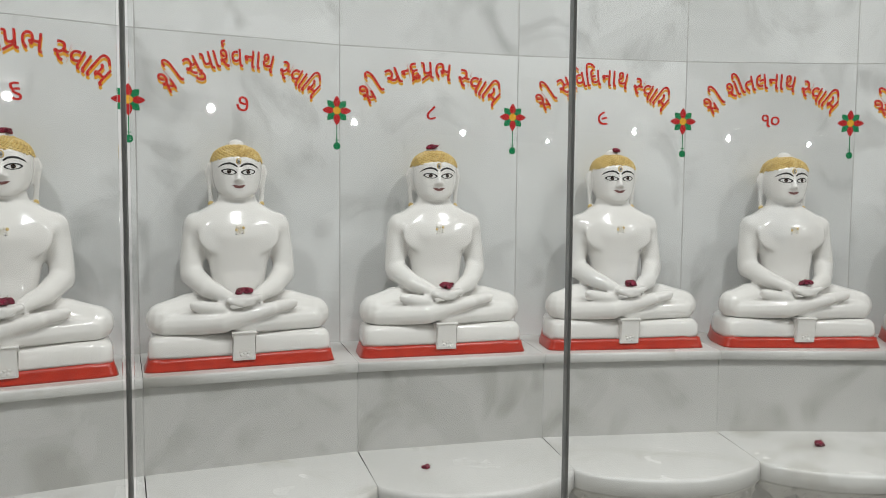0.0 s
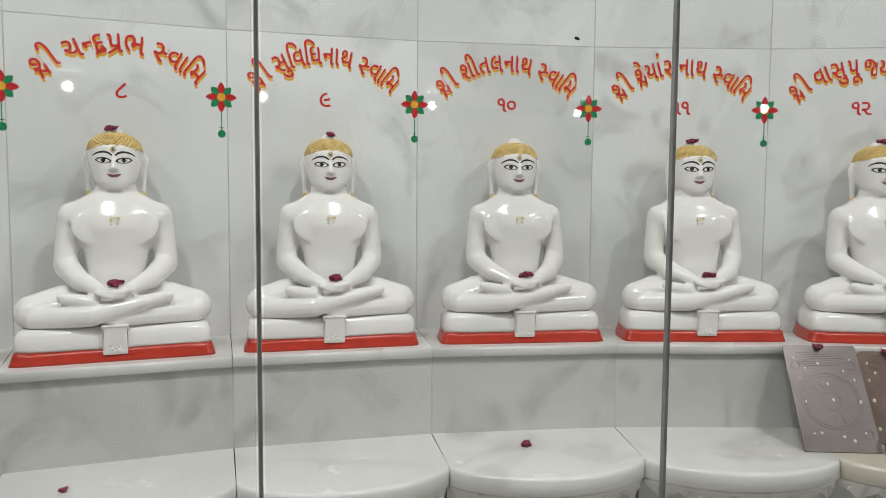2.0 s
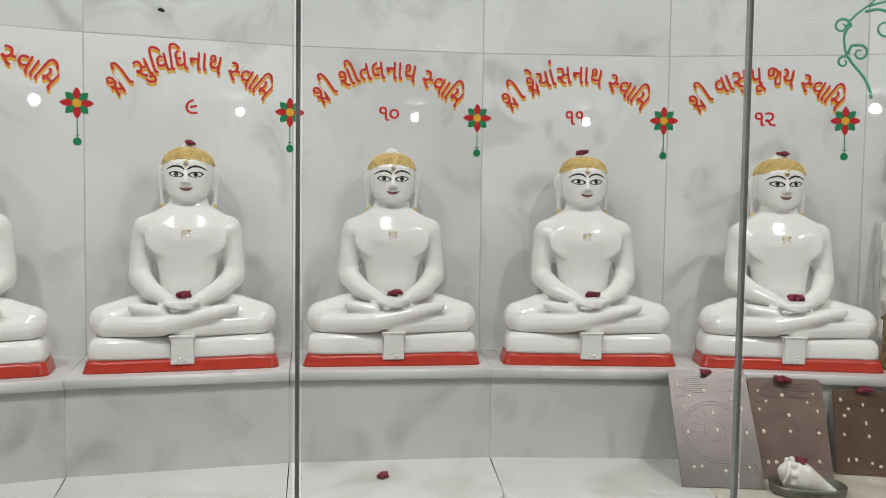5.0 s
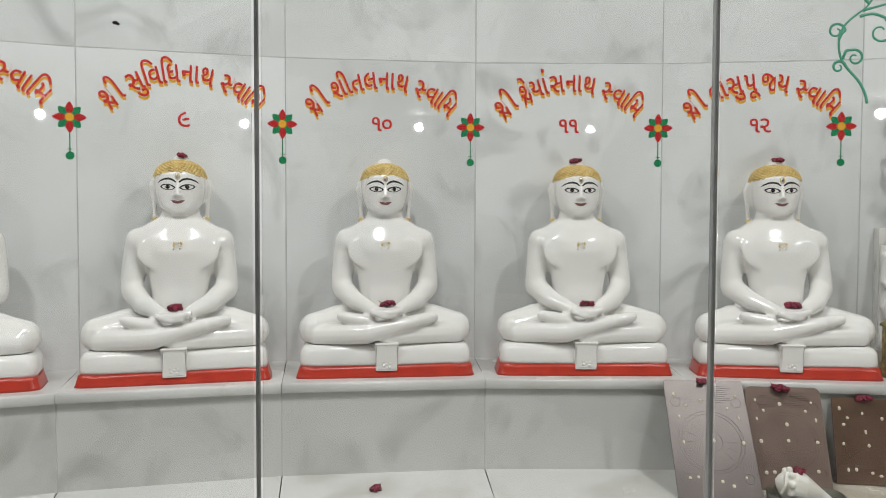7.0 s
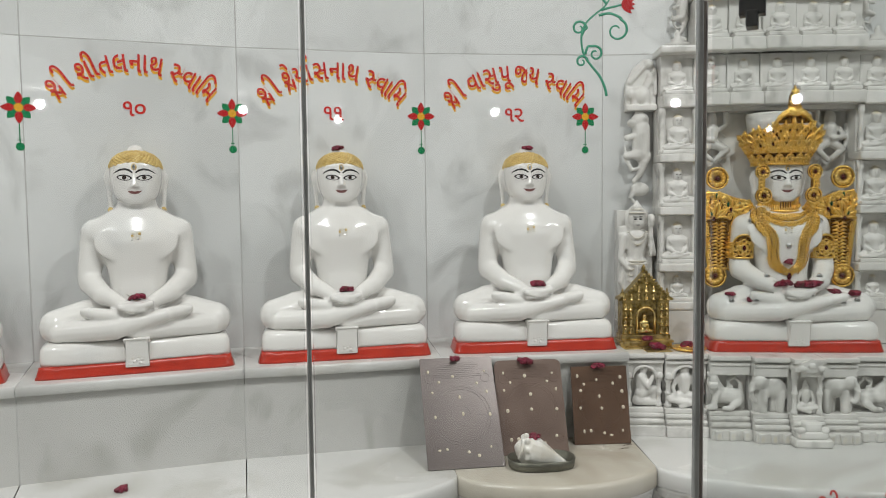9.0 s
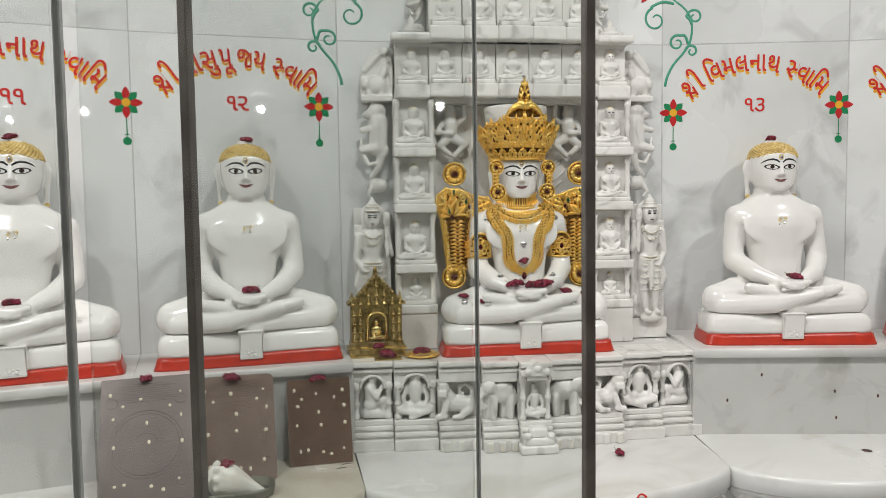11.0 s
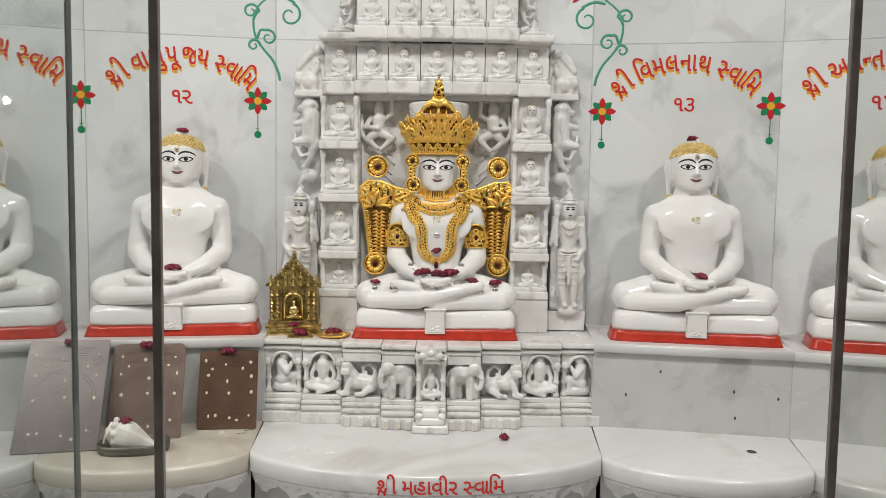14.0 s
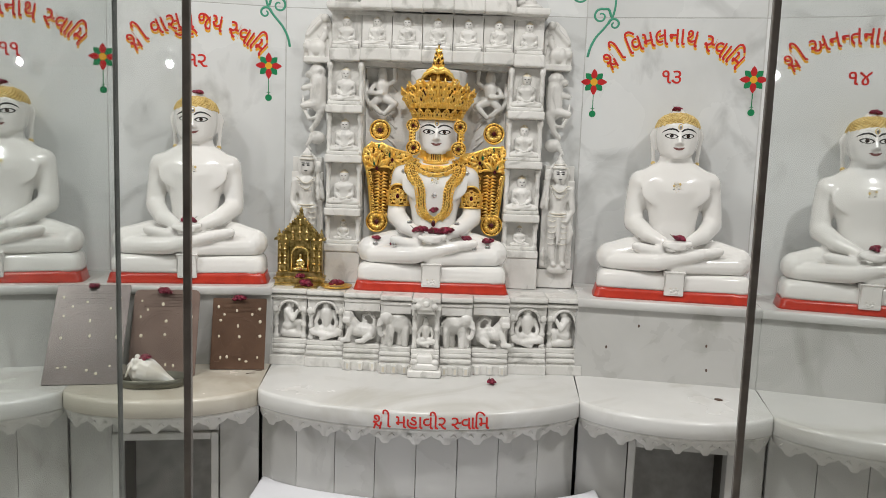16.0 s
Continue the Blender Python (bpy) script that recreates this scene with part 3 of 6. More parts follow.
def statue(name, voxel=0.0042, hair=True, wide=1.0, high=1.0):
    bm = fused(statue_body(), voxel, 4)
    torso = [v for v in bm.verts if 0.24 < v.co.z < 0.462]
    for _ in range(20):
        bmesh.ops.smooth_vert(bm, verts=torso, factor=0.5, use_axis_x=True, use_axis_y=True, use_axis_z=True)
    bm.faces.ensure_lookup_table()
    tree = BVHTree.FromBMesh(bm)
    for f in bm.faces:
        c = f.calc_center_median()
        line = 0.594 + 0.014 * (1 - min(1, (c.x / 0.068) ** 2)) if c.y < HB else 0.588 - 0.5 * (c.y - HB)
        if hair and c.z > line and abs(c.x) < 0.0785 and c.z < 0.6485:
            f.material_index = 1
    for s in (-1, 1):
        e = s * 0.0285
        stick_on(bm, tree, almond(e, 0.5570, 0.0232, 0.0100, s * 0.002), 0.0006, 3)
        stick_on(bm, tree, almond(e, 0.5562, 0.0178, 0.0068, s * 0.002), 0.0012, 4)
        stick_on(bm, tree, almond(e, 0.5572, 0.0066, 0.0068), 0.0018, 5)
        stick_on(bm, tree, almond(e, 0.5572, 0.0042, 0.0044, n=8), 0.0023, 3)
        line = [(e + s * x, z - 0.0035) for x, z in ((-0.024, 0.5765), (-0.014, 0.5850), (-0.002, 0.5885), (0.012, 0.5865), (0.024, 0.5805), (0.031, 0.5745))]
        pts = [Vector((x, tree.ray_cast(Vector((x, -1, z)), Vector((0, 1, 0)))[0].y - 0.0004, z)) for x, z in line]
        tube(bm, pts, [0.0022, 0.0033, 0.0035, 0.0031, 0.0024, 0.0012], 3, 6, 0.5)
    lips = [(-0.0215, 0.5135), (-0.008, 0.5125), (0, 0.5105), (0.008, 0.5125), (0.0215, 0.5135), (0.011, 0.5040), (0, 0.5015), (-0.011, 0.5040)]
    stick_on(bm, tree, lips, 0.0008, 6)
    y = tree.ray_cast(Vector((0, -1, 0.594)), Vector((0, 1, 0)))[0].y
    ball(bm, (0, y - 0.001, 0.592), (0.0058, 0.004, 0.010), 7, 8, 6)
    ball(bm, (0, y, 0.592), (0.0085, 0.0035, 0.0125), 1, 10, 6)
    # diamond mark on the chest
    y = tree.ray_cast(Vector((0, -1, 0.385)), Vector((0, 1, 0)))[0].y
    for k in range(17):
        a, q = k * 2.39996, 0.0036 * math.sqrt(k)
        x, z = q * math.cos(a), q * 1.15 * math.sin(a)
        ball(bm, (x, y + 0.0018, 0.383 + z), (0.0044, 0.0040, 0.0048), 7 if k in (5, 12) else 1 if k in (9, 16) else 8, 8, 6)
    bm.faces.ensure_lookup_table()
    # gilded ear tips and the raised curls of the hair
    if hair:
        for s in (-1, 1):
            ball(bm, (s * 0.078, 0.012 + HB, 0.462), (0.0095, 0.0095, 0.008), 1, 10, 6)
        bm.faces.ensure_lookup_table()
        spots = []
        for k in range(420):
            up_z = 1 - (k + 0.5) / 420
            a = k * 2.39996
            way = Vector((math.sqrt(1 - up_z * up_z) * math.cos(a), math.sqrt(1 - up_z * up_z) * math.sin(a), up_z))
            hit = tree.ray_cast(Vector((0, HB + 0.004, 0.585)) + way * 0.5, -way)
            if hit[0] is not None and hit[0].y < 0.075 and bm.faces[hit[2]].material_index == 1:
                spots.append(hit[0])
        curls = bmesh.new()
        for c in spots:
            ball(curls, c, (0.0056, 0.0044, 0.0046), 1, 6, 4)
        me = bpy.data.meshes.new("curls")
        curls.to_mesh(me)
        curls.free()
        bm.from_mesh(me)
        bpy.data.meshes.remove(me)
    # cushion, painted base band and the tab with its carved emblem
    n = 40
    def slab_ring(w, d, z, p=7.0):
        return ellipse((0, 0, z), w, d, n, p)
    loft(bm, [slab_ring(0.270, 0.127, 0.030, 10), slab_ring(0.273, 0.131, 0.046, 10), slab_ring(0.271, 0.129, 0.078, 10), slab_ring(0.263, 0.122, 0.092, 9), slab_ring(0.25, 0.11, 0.098, 8)])
    rng = random.Random(5)
    n = 96
    edge = [0.0]
    for i in range(n):
        edge.append(edge[-1] * 0.72 + rng.uniform(-0.0022, 0.0022))
    def worn(ringpts, k):
        return [Vector((p[0] * (1 + 0.15 * k * edge[i] / 0.28), p[1] * (1 + 0.5 * k * edge[-i - 1]), p[2] + k * edge[i])) for i, p in enumerate(ringpts)]
    loft(bm, [worn(slab_ring(0.284, 0.142, 0.0, 14), 0.0), worn(slab_ring(0.281, 0.139, 0.006, 14), 0.4), worn(slab_ring(0.276, 0.134, 0.024, 14), 0.6), worn(slab_ring(0.273, 0.1315, 0.035, 14), 1.6)], 2)
    box(bm, -0.034, 0.034, -0.143, -0.10, 0.020, 0.104, bevel=0.004)
    box(bm, -0.037, 0.037, -0.146, -0.10, 0.088, 0.106, bevel=0.003)
    box(bm, -0.027, 0.027, -0.1448, -0.14, 0.026, 0.082, mi=0, bevel=0.001, seg=1)
    for k in range(11):
        q = 0.006 + 0.0016 * k
        ball(bm, (q * math.cos(k * 2.4), -0.1440, 0.050 + q * 0.85 * math.sin(k * 2.4)), (0.0062, 0.0034, 0.0056), 8 if k % 4 == 0 else 0, 8, 6)
    for k in range(6):
        ball(bm, (-0.028 + 0.0112 * k, -0.1455, 0.097), (0.0045, 0.003, 0.005), 0, 8, 6)
    for v in bm.verts:
        z = v.co.z
        v.co.z = z if z < 0.2 else 0.2 + (z - 0.2) * 1.06 if z < 0.468 else 0.484 + (z - 0.468) * 1.75 if z < 0.48 else 0.505 + (z - 0.48) * 0.91
        if z < 0.1:
            v.co.y *= 0.93
            v.co.x *= 0.99 - 0.9 * max(0, v.co.y)
        else:
            t = min(1, max(0, (z - 0.16) / 0.26))
            v.co.y += 0.028 * t * t * (3 - 2 * t)
    bmesh.ops.scale(bm, vec=(wide, wide, high), verts=bm.verts)
    for v in bm.verts:
        v.co.x *= 1 + (1 / wide - 1) * 0.6 * min(1, max(0, (v.co.z - 0.2) / 0.15))
    return finish(name, bm, [M_STATUE, M_HAIR, M_RED, M_BLACK, M_EYE, M_IRIS, M_LIP, M_SILVER, M_AGED])


R_STATUE = 5.508
WIDE, HIGH = 0.98, 1.005
first = statue("seated_statue", wide=WIDE, high=HIGH)
SEATS = {1: -27.25, 2: -20.74, 3: -14.07, 4: -7.38, 5: -0.80, 6: 5.76, 7: 12.36, 9: 30.59, 10: 37.2}
first.matrix_basis = ring(SEATS[2], R_STATUE, Z_LEDGE)
tagged(first, "glossy white marble seated statue with gilded hair on a red-edged base", "statue", "row of seated statues")
for bay, deg in SEATS.items():
    if bay != 2:
        copy_thing(first, ring(deg, R_STATUE, Z_LEDGE))

# ---- painted lettering, flowers and vines on the wall ----
def glyph(body, half=False):
    """The outline of some characters as (points, faces, left, right), in units of the type size."""
    cu = bpy.data.curves.new("glyph", "FONT")
    cu.body, cu.resolution_u, cu.offset = body, 3, 0.004
    ob = bpy.data.objects.new("glyph", cu)
    scene.collection.objects.link(ob)
    bpy.context.view_layer.update()
    me = ob.to_mesh()
    b = bmesh.new()
    b.from_mesh(me)
    ob.to_mesh_clear()
    bpy.data.objects.remove(ob)
    if half:
        x = max(v.co.x for v in b.verts)
        bmesh.ops.bisect_plane(b, geom=b.verts[:] + b.edges[:] + b.faces[:], plane_co=(x - 0.17, 0, 0), plane_no=(1, 0, 0), clear_outer=True)
    b.verts.index_update()
    pts = [v.co.copy() for v in b.verts]
    fcs = [[v.index for v in f.verts] for f in b.faces]
    b.free()
    return pts, fcs, min(p.x for p in pts), max(p.x for p in pts)


def bar(x0, y0, x1, y1, w):
    d = Vector((x1 - x0, y1 - y0, 0)).normalized() * w / 2
    n = Vector((-d.y, d.x, 0))
    p, q = Vector((x0, y0, 0)), Vector((x1, y1, 0))
    return [p + n, p - n, q - n, q + n], [[0, 1, 2, 3]]


GLYPHS = {}


def letter(token):
    """token: characters in visual order; ~ half form, ^ a stroke to the lower left, * a dot above, ' a hook above."""
    if token not in GLYPHS:
        core = token.strip("~^*'")
        pts, fcs, x0, x1 = glyph(core, "~" in token)
        pts, fcs = list(pts), list(fcs)
        extra = []
        if "^" in token:
            extra += [bar(x0 + 0.06, -0.10, x0 + 0.16, 0.20, 0.085), bar(x1 - 0.10, -0.10, x1 - 0.04, 0.26, 0.085)] if "~" in token else [bar(x0 + 0.02, -0.05, x1 - 0.08, 0.2, 0.085)]
        if "*" in token:
            c = Vector((x1 - 0.05, 0.86, 0))
            extra.append(([c + Vector((0.075 * math.cos(k), 0.075 * math.sin(k), 0)) for k in [i * math.pi / 4 for i in range(8)]], [list(range(8))]))
        if "'" in token:
            extra += [bar(x0 + 0.25, 0.68, x0 + 0.18, 0.84, 0.08), bar(x0 + 0.18, 0.84, x0 + 0.36, 0.88, 0.08)]
        for p, f in extra:
            n = len(pts)
            pts += p
            fcs += [[i + n for i in g] for g in f]
        GLYPHS[token] = pts, fcs, min(p.x for p in pts), max(p.x for p in pts)
    return GLYPHS[token]


def lettering(tokens, size, place, layers, length=None):
    """Letters one after another; place(s, x, y) sets a point at run s (from the middle) and offset; layers: (dx, dy, lift, material index)."""
    run, items = 0.0, []
    for t in tokens:
        if t == " ":
            run += 0.26
            continue
        pts, fcs, x0, x1 = letter(t)
        if t == "ે":
            items.append((pts, fcs, x0, x1, run - (x1 - x0) - 0.06))
            continue
        items.append((pts, fcs, x0, x1, run))
        run += 0.19 if t == "િ" else x1 - x0 + 0.02
    run -= 0.02
    k = length / (run * size) if length else 1.0
    bm = bmesh.new()
    heavy = [(dx + ex * size, dy + ey * size, lift + 0.00008 * k, mi) for dx, dy, lift, mi in layers for k, (ex, ey) in enumerate(((0, 0), (0.005, 0.003), (-0.005, -0.003)))]
    for dx, dy, lift, mi in heavy:
        for pts, fcs, x0, x1, at in items:
            s = ((at + (x1 - x0) / 2) - run / 2) * size * k
            vs = [bm.verts.new(place(s, (p.x - (x0 + x1) / 2) * size * k, p.y * size, dx, dy, lift)) for p in pts]
            for f in fcs:
                try:
                    g = bm.faces.new([vs[i] for i in f])
                except ValueError:
                    continue
                g.material_index = mi
    bm.normal_update()
    for f in bm.faces:
        if f.normal.y > 0:
            f.normal_flip()
    return bm


ARC_R, ARC_Z = 0.325, 1.937


def on_arc(s, x, y, dx, dy, lift):
    a = s / ARC_R
    r = ARC_R + y
    px, pz = x * math.cos(a) + r * math.sin(a), -x * math.sin(a) + r * math.cos(a)
    return px + dx, -lift, ARC_Z - ARC_R + pz + dy


def straight(z):
    return lambda s, x, y, dx, dy, lift: (s + x + dx, -lift, z + y + dy)


SHRI, SWAMI = ["શ~^", "ી"], ["સ~", "વ", "ા", "િ", "મ"]
LINES = {
    1: (["પ", "દ્મ", "પ^", "ભ"], "૬"),
    2: (["સુ", "પા", "શ~'", "વ", "ના", "થ"], "૭"),
    3: (["ચ", "ન~", "દ^", "પ^", "ભ"], "૮"),
    4: (["સુ", "િ", "વ", "િ", "ધ", "ના", "થ"], "૯"),
    5: (["શી", "ત", "લ", "ના", "થ"], "૧૦"),
    6: (["શ~^", "ે", "યા*", "સ", "ના", "થ"], "૧૧"),
    7: (["વા", "સુ", "પૂ", "જ~", "ય"], "૧૨"),
    9: (["િ", "વ", "મ", "લ", "ના", "થ"], "૧૩"),
    10: (["અ", "ન", "ન~", "ત", "ના", "થ"], "૧૪"),
}
for bay, (middle, number) in LINES.items():
    a0, a1 = JOINTS[bay], JOINTS[bay + 1]
    m, h = chord(a0, a1, RW)
    bm = lettering(SHRI + [" "] + middle + [" "] + SWAMI, 0.096, on_arc, [(0.001, -0.0105, 0.0006, 1), (0, 0, 0.0012, 0)], 0.50)
    part("inscription", bm, [M_LETTER, M_YELLOW], wall_back, "arched line of red lettering with yellow shadow", m=m)
    bm = lettering(list(number), 0.078, straight(1.795), [(0, 0, 0.001, 0)])
    part("numeral", bm, M_LETTER, wall_back, "red painted numeral", m=m)


def petal(bm, cx, cz, ang, r0, r1, w, y, mi):
    out = []
    for i in range(9):
        t = i / 8
        out.append((r0 + (r1 - r0) * t, w * math.sin(math.pi * t ** 0.8) ** 0.8))
    pts = out + [(r, -q) for r, q in out[-2:0:-1]]
    ca, sa = math.cos(ang), math.sin(ang)
    prism(bm, [(cx + r * ca - q * sa, cz + r * sa + q * ca) for r, q in pts], -y, 0.002, mi)


def disc(bm, cx, cz, r, y, mi, n=14, y1=0.002):
    prism(bm, [(cx + r * math.cos(2 * math.pi * i / n), cz + r * math.sin(2 * math.pi * i / n)) for i in range(n)], -y, y1, mi)


def on_wall(bm, deg):
    """Bends what is drawn about the wall place deg round the joints beside it; returns the frame of its bay."""
    for i, (a0, a1) in enumerate(zip(JOINTS, JOINTS[1:])):
        if a0 <= deg < a1:
            break
    m, h = chord(a0, a1, RW)
    x = RW * math.cos(radians(a1 - a0) / 2) * math.tan(radians(deg - (a0 + a1) / 2))
    bl, br = radians((JOINTS[i + 1] - JOINTS[i - 1]) / 2), radians((JOINTS[i + 2] - JOINTS[i]) / 2)
    for v in bm.verts:
        p = v.co.x + x
        if p > h:
            e = p - h
            v.co.x, v.co.y = h + e * math.cos(br) - x + v.co.y * math.sin(br), v.co.y * math.cos(br) - e * math.sin(br)
        elif p < -h:
            e = -h - p
            v.co.x, v.co.y = -h - e * math.cos(bl) - x - v.co.y * math.sin(bl), v.co.y * math.cos(bl) - e * math.sin(bl)
    return m @ pose(x, 0, 1.813 if abs(deg - 27.5) > 0.1 else 1.795)


def wall_flower(deg):
    bm = bmesh.new()
    for k in range(4):
        petal(bm, 0, 0, math.pi / 2 * k, 0.010, 0.050, 0.0115, 0.0011, 0)
        petal(bm, 0, 0, math.pi / 2 * k + math.pi / 4, 0.010, 0.046, 0.0125, 0.0009, 1)
    disc(bm, 0, 0, 0.0135, 0.0016, 2)
    prism(bm, [(-0.0015, -0.050), (0.0015, -0.050), (0.0015, -0.110), (-0.0015, -0.110)][::-1], -0.0009, 0.002, 1)
    disc(bm, 0, -0.121, 0.0128, 0.0011, 1)
    prism(bm, [(-0.007, -0.102), (0.007, -0.102), (0.007, -0.0995), (-0.007, -0.0995)], -0.0012, 0.002, 1)
    m = on_wall(bm, deg)
    return part("painted_flower", bm, [M_PETAL, M_GREEN, M_YELLOW], wall_back, "painted flower with red and green petals", m=m)


for deg in (-23.9, -17.27, -10.84, -4.22, 2.22, 8.78, 14.85, 27.5, 33.35):
    wall_flower(deg)


def curl(cx, cz, r, start, turns, way, n=26):
    out = []
    for i in range(n):
        t = i / (n - 1)
        a = start + way * turns * 2 * math.pi * t
        q = r * (1 - 0.72 * t)
        out.append((cx + q * math.cos(a), 0, cz + q * math.sin(a)))
    return out


def vine(deg, mirror):
    bm = bmesh.new()
    s = -1 if mirror else 1
    stem = [(0.0, 0, 0.075), (0.008, 0, 0.11), (0.028, 0, 0.15), (0.062, 0, 0.19), (0.085, 0, 0.225), (0.094, 0, 0.27), (0.09, 0, 0.31), (0.07, 0, 0.345), (0.035, 0, 0.375),
            (0.005, 0, 0.40), (-0.015, 0, 0.44), (-0.01, 0, 0.48)]
    paths = [stem, [(0.07, 0, 0.20)] + curl(0.093, 0.198, 0.022, 2.6, 1.1, -1), [(0.08, 0, 0.225), (0.07, 0, 0.252)] + curl(0.042, 0.228, 0.028, 1.2, 1.15, 1),
             [(0.094, 0, 0.29), (0.085, 0, 0.31)] + curl(0.103, 0.318, 0.028, 3.1, 1.2, -1), [(0.03, 0, 0.365), (-0.01, 0, 0.372), (-0.05, 0, 0.355)] + curl(-0.035, 0.31, 0.042, 1.9, 1.1, 1),
             [(0.0, 0, 0.405), (0.018, 0, 0.43)] + curl(0.03, 0.455, 0.028, 3.6, 1.1, -1), [(0.02, 0, 0.385), (-0.055, 0, 0.402)]]
    for p in paths:
        v = [Vector(q) for q in p]
        p = []
        for i in range(len(v) - 1):
            a, b, c, d = v[max(i - 1, 0)], v[i], v[i + 1], v[min(i + 2, len(v) - 1)]
            for t in (0.0, 0.25, 0.5, 0.75):
                p.append(0.5 * (2 * b + (c - a) * t + (2 * a - 5 * b + 4 * c - d) * t * t + (3 * b - a - 3 * c + d) * t ** 3))
        p.append(v[-1])
        n = len(p)
        tube(bm, [(s * x, 0, z) for x, y, z in p], [0.0048 * (1 - 0.45 * i / n) for i in range(n)], 0, 6, 0.35)
    for k in range(5):
        petal(bm, s * -0.052, 0.402, (math.pi if s > 0 else 0) + (k - 2) * 0.36, 0.0, 0.05, 0.0085, 0.0014 + 0.0002 * k, 1)
    bmesh.ops.translate(bm, vec=(0, -0.0005, 0), verts=bm.verts)
    m = on_wall(bm, deg)
    part("painted_vine", bm, [M_VINE, M_PETAL], wall_back, "curling green painted vine with a red bud", m=m)


vine(27.2, False)
vine(15.65, True)

# ---- middle bay: throne frieze, carved surround, crowned statue and its ornaments ----
CM = 21.4


def mini_body():
    bm = fused(statue_body(), 0.012, 3)
    for f in bm.faces:
        c = f.calc_center_median()
        if c.z > 0.605 and abs(c.x) < 0.07:
            f.material_index = 1
    tree = BVHTree.FromBMesh(bm)
    for s in (-1, 1):
        stick_on(bm, tree, almond(s * 0.028, 0.556, 0.017, 0.006, n=8), 0.006, 2)
    stick_on(bm, tree, almond(0, 0.503, 0.014, 0.005, n=8), 0.006, 2)
    bmesh.ops.translate(bm, vec=(0, 0, -0.092), verts=bm.verts)
    return bm


M_PALEGOLD = mottled("faded_gilding", [(0.35, (0.62, 0.50, 0.30)), (0.7, (0.80, 0.76, 0.66))], 80, 0.45)
mini = mini_body()
bmesh.ops.scale(mini, vec=(0.2, 0.2, 0.2), verts=mini.verts)
MINI = bpy.data.meshes.new("small_figure")
mini.to_mesh(MINI)
mini.free()
for k in (M_CARVED, M_PALEGOLD, M_BLACK):
    MINI.materials.append(k)

SUR = ring(CM, 5.572)
surround = tagged(empty("carved_surround", SUR @ pose(0, 0, Z_MID)), "white marble surround carved with rows of small seated figures", "carving")


def up(z):
    return z - Z_MID


def niche_block(x0, x1, z0, z1, y=-0.035, pillars=True, lip=0.03):
    """A carved block: back panel, projecting sill, side pillars and a small seated figure."""
    w = x1 - x0
    bm = bmesh.new()
    box(bm, x0 + 0.001, x1 - 0.001, y + 0.03, 0.086, up(z0), up(z1), bevel=0.002, seg=1)
    box(bm, x0 - 0.001, x1 + 0.001, y - 0.02, 0.05, up(z0), up(z0) + lip, bevel=0.008, seg=3)
    box(bm, x0 + 0.008, x1 - 0.008, y - 0.012, 0.05, up(z0) + lip, up(z0) + lip + 0.014, bevel=0.004)
    if pillars:
        for px in (x0 + 0.011, x1 - 0.011):
            lathe(bm, [(0.011, up(z0) + lip), (0.011, up(z0) + lip + 0.012), (0.008, up(z0) + lip + 0.016), (0.0085, (up(z0) + up(z1)) / 2 - 0.01), (0.011, (up(z0) + up(z1)) / 2), (0.0085, (up(z0) + up(z1)) / 2 + 0.012),
                       (0.008, up(z1) - 0.03), (0.012, up(z1) - 0.022), (0.012, up(z1) - 0.001)], n=10, m=Matrix.Translation((px, y + 0.012, 0)))
    block = part("niche_block", bm, M_CARVED, surround)
    fig = new("small_figure", MINI)
    fig.parent = block
    k = min((z1 - z0 - lip - 0.02) / 0.125, w / 0.118)
    fig.matrix_basis = pose((x0 + x1) / 2, y + 0.022, up(z0) + lip + 0.013) @ Matrix.Diagonal((k, k, k, 1))
    return block


XC0, XC1 = 0.268, 0.405
ROWS_Z = [1.118, 1.253, 1.452, 1.636, 1.826]
for s in (-1, 1):
    x0, x1 = (XC0, XC1) if s > 0 else (-XC1, -XC0)
    for z0, z1 in zip(ROWS_Z, ROWS_Z[1:]):
        niche_block(x0, x1, z0, z1)
    bm = bmesh.new()
    box(bm, x0 + 0.004, x1 + 0.0, -0.05, 0.086, 0.0, up(1.118), bevel=0.002, seg=1)
    part("foot_block", bm, M_CARVED, surround)
for i in range(7):
    w = 0.792 / 7
    x0 = -0.396 + w * i
    niche_block(x0, x0 + w, 1.826 + (0.004 if 0 < i < 6 else 0), 2.012, -0.026 - 0.010 * (1 - abs(i - 3) / 3), False, 0.045)
    if i in (0, 6):
        bm = bmesh.new()
        box(bm, x0 - 0.012, x0 + w + 0.012, -0.055, 0.086, up(2.012), up(2.037), bevel=0.008, seg=2)
        lathe(bm, [(0.048, up(2.037)), (0.044, up(2.05)), (0.022, up(2.056)), (0.024, up(2.066)), (0.010, up(2.072)), (0.012, up(2.084)), (0.003, up(2.098))], n=14, m=Matrix.Translation((x0 + w / 2 + (0.0), 0.0, 0)))
        part("finial", bm, M_CARVED, surround, "small stepped finial")
for i in range(5):
    w = 0.565 / 5
    x0 = -0.2825 + w * i
    niche_block(x0, x0 + w, 2.014, 2.205, -0.04 - 0.012 * (1 - abs(i - 2) / 2), False, 0.045)
bm = bmesh.new()
for z, e in ((2.207, 0.004), (2.226, -0.02), (2.245, -0.01)):
    box(bm, -0.29 - e, 0.29 + e, -0.07 - e * 0.5, 0.086, up(z), up(z) + 0.02, bevel=0.006)
box(bm, -0.385, 0.385, 0.0, 0.086, up(2.0), up(2.03))
box(bm, -0.385, 0.385, 0.0, 0.086, up(1.815), up(1.84))
part("cornice", bm, M_CARVED, surround)
bm = bmesh.new()
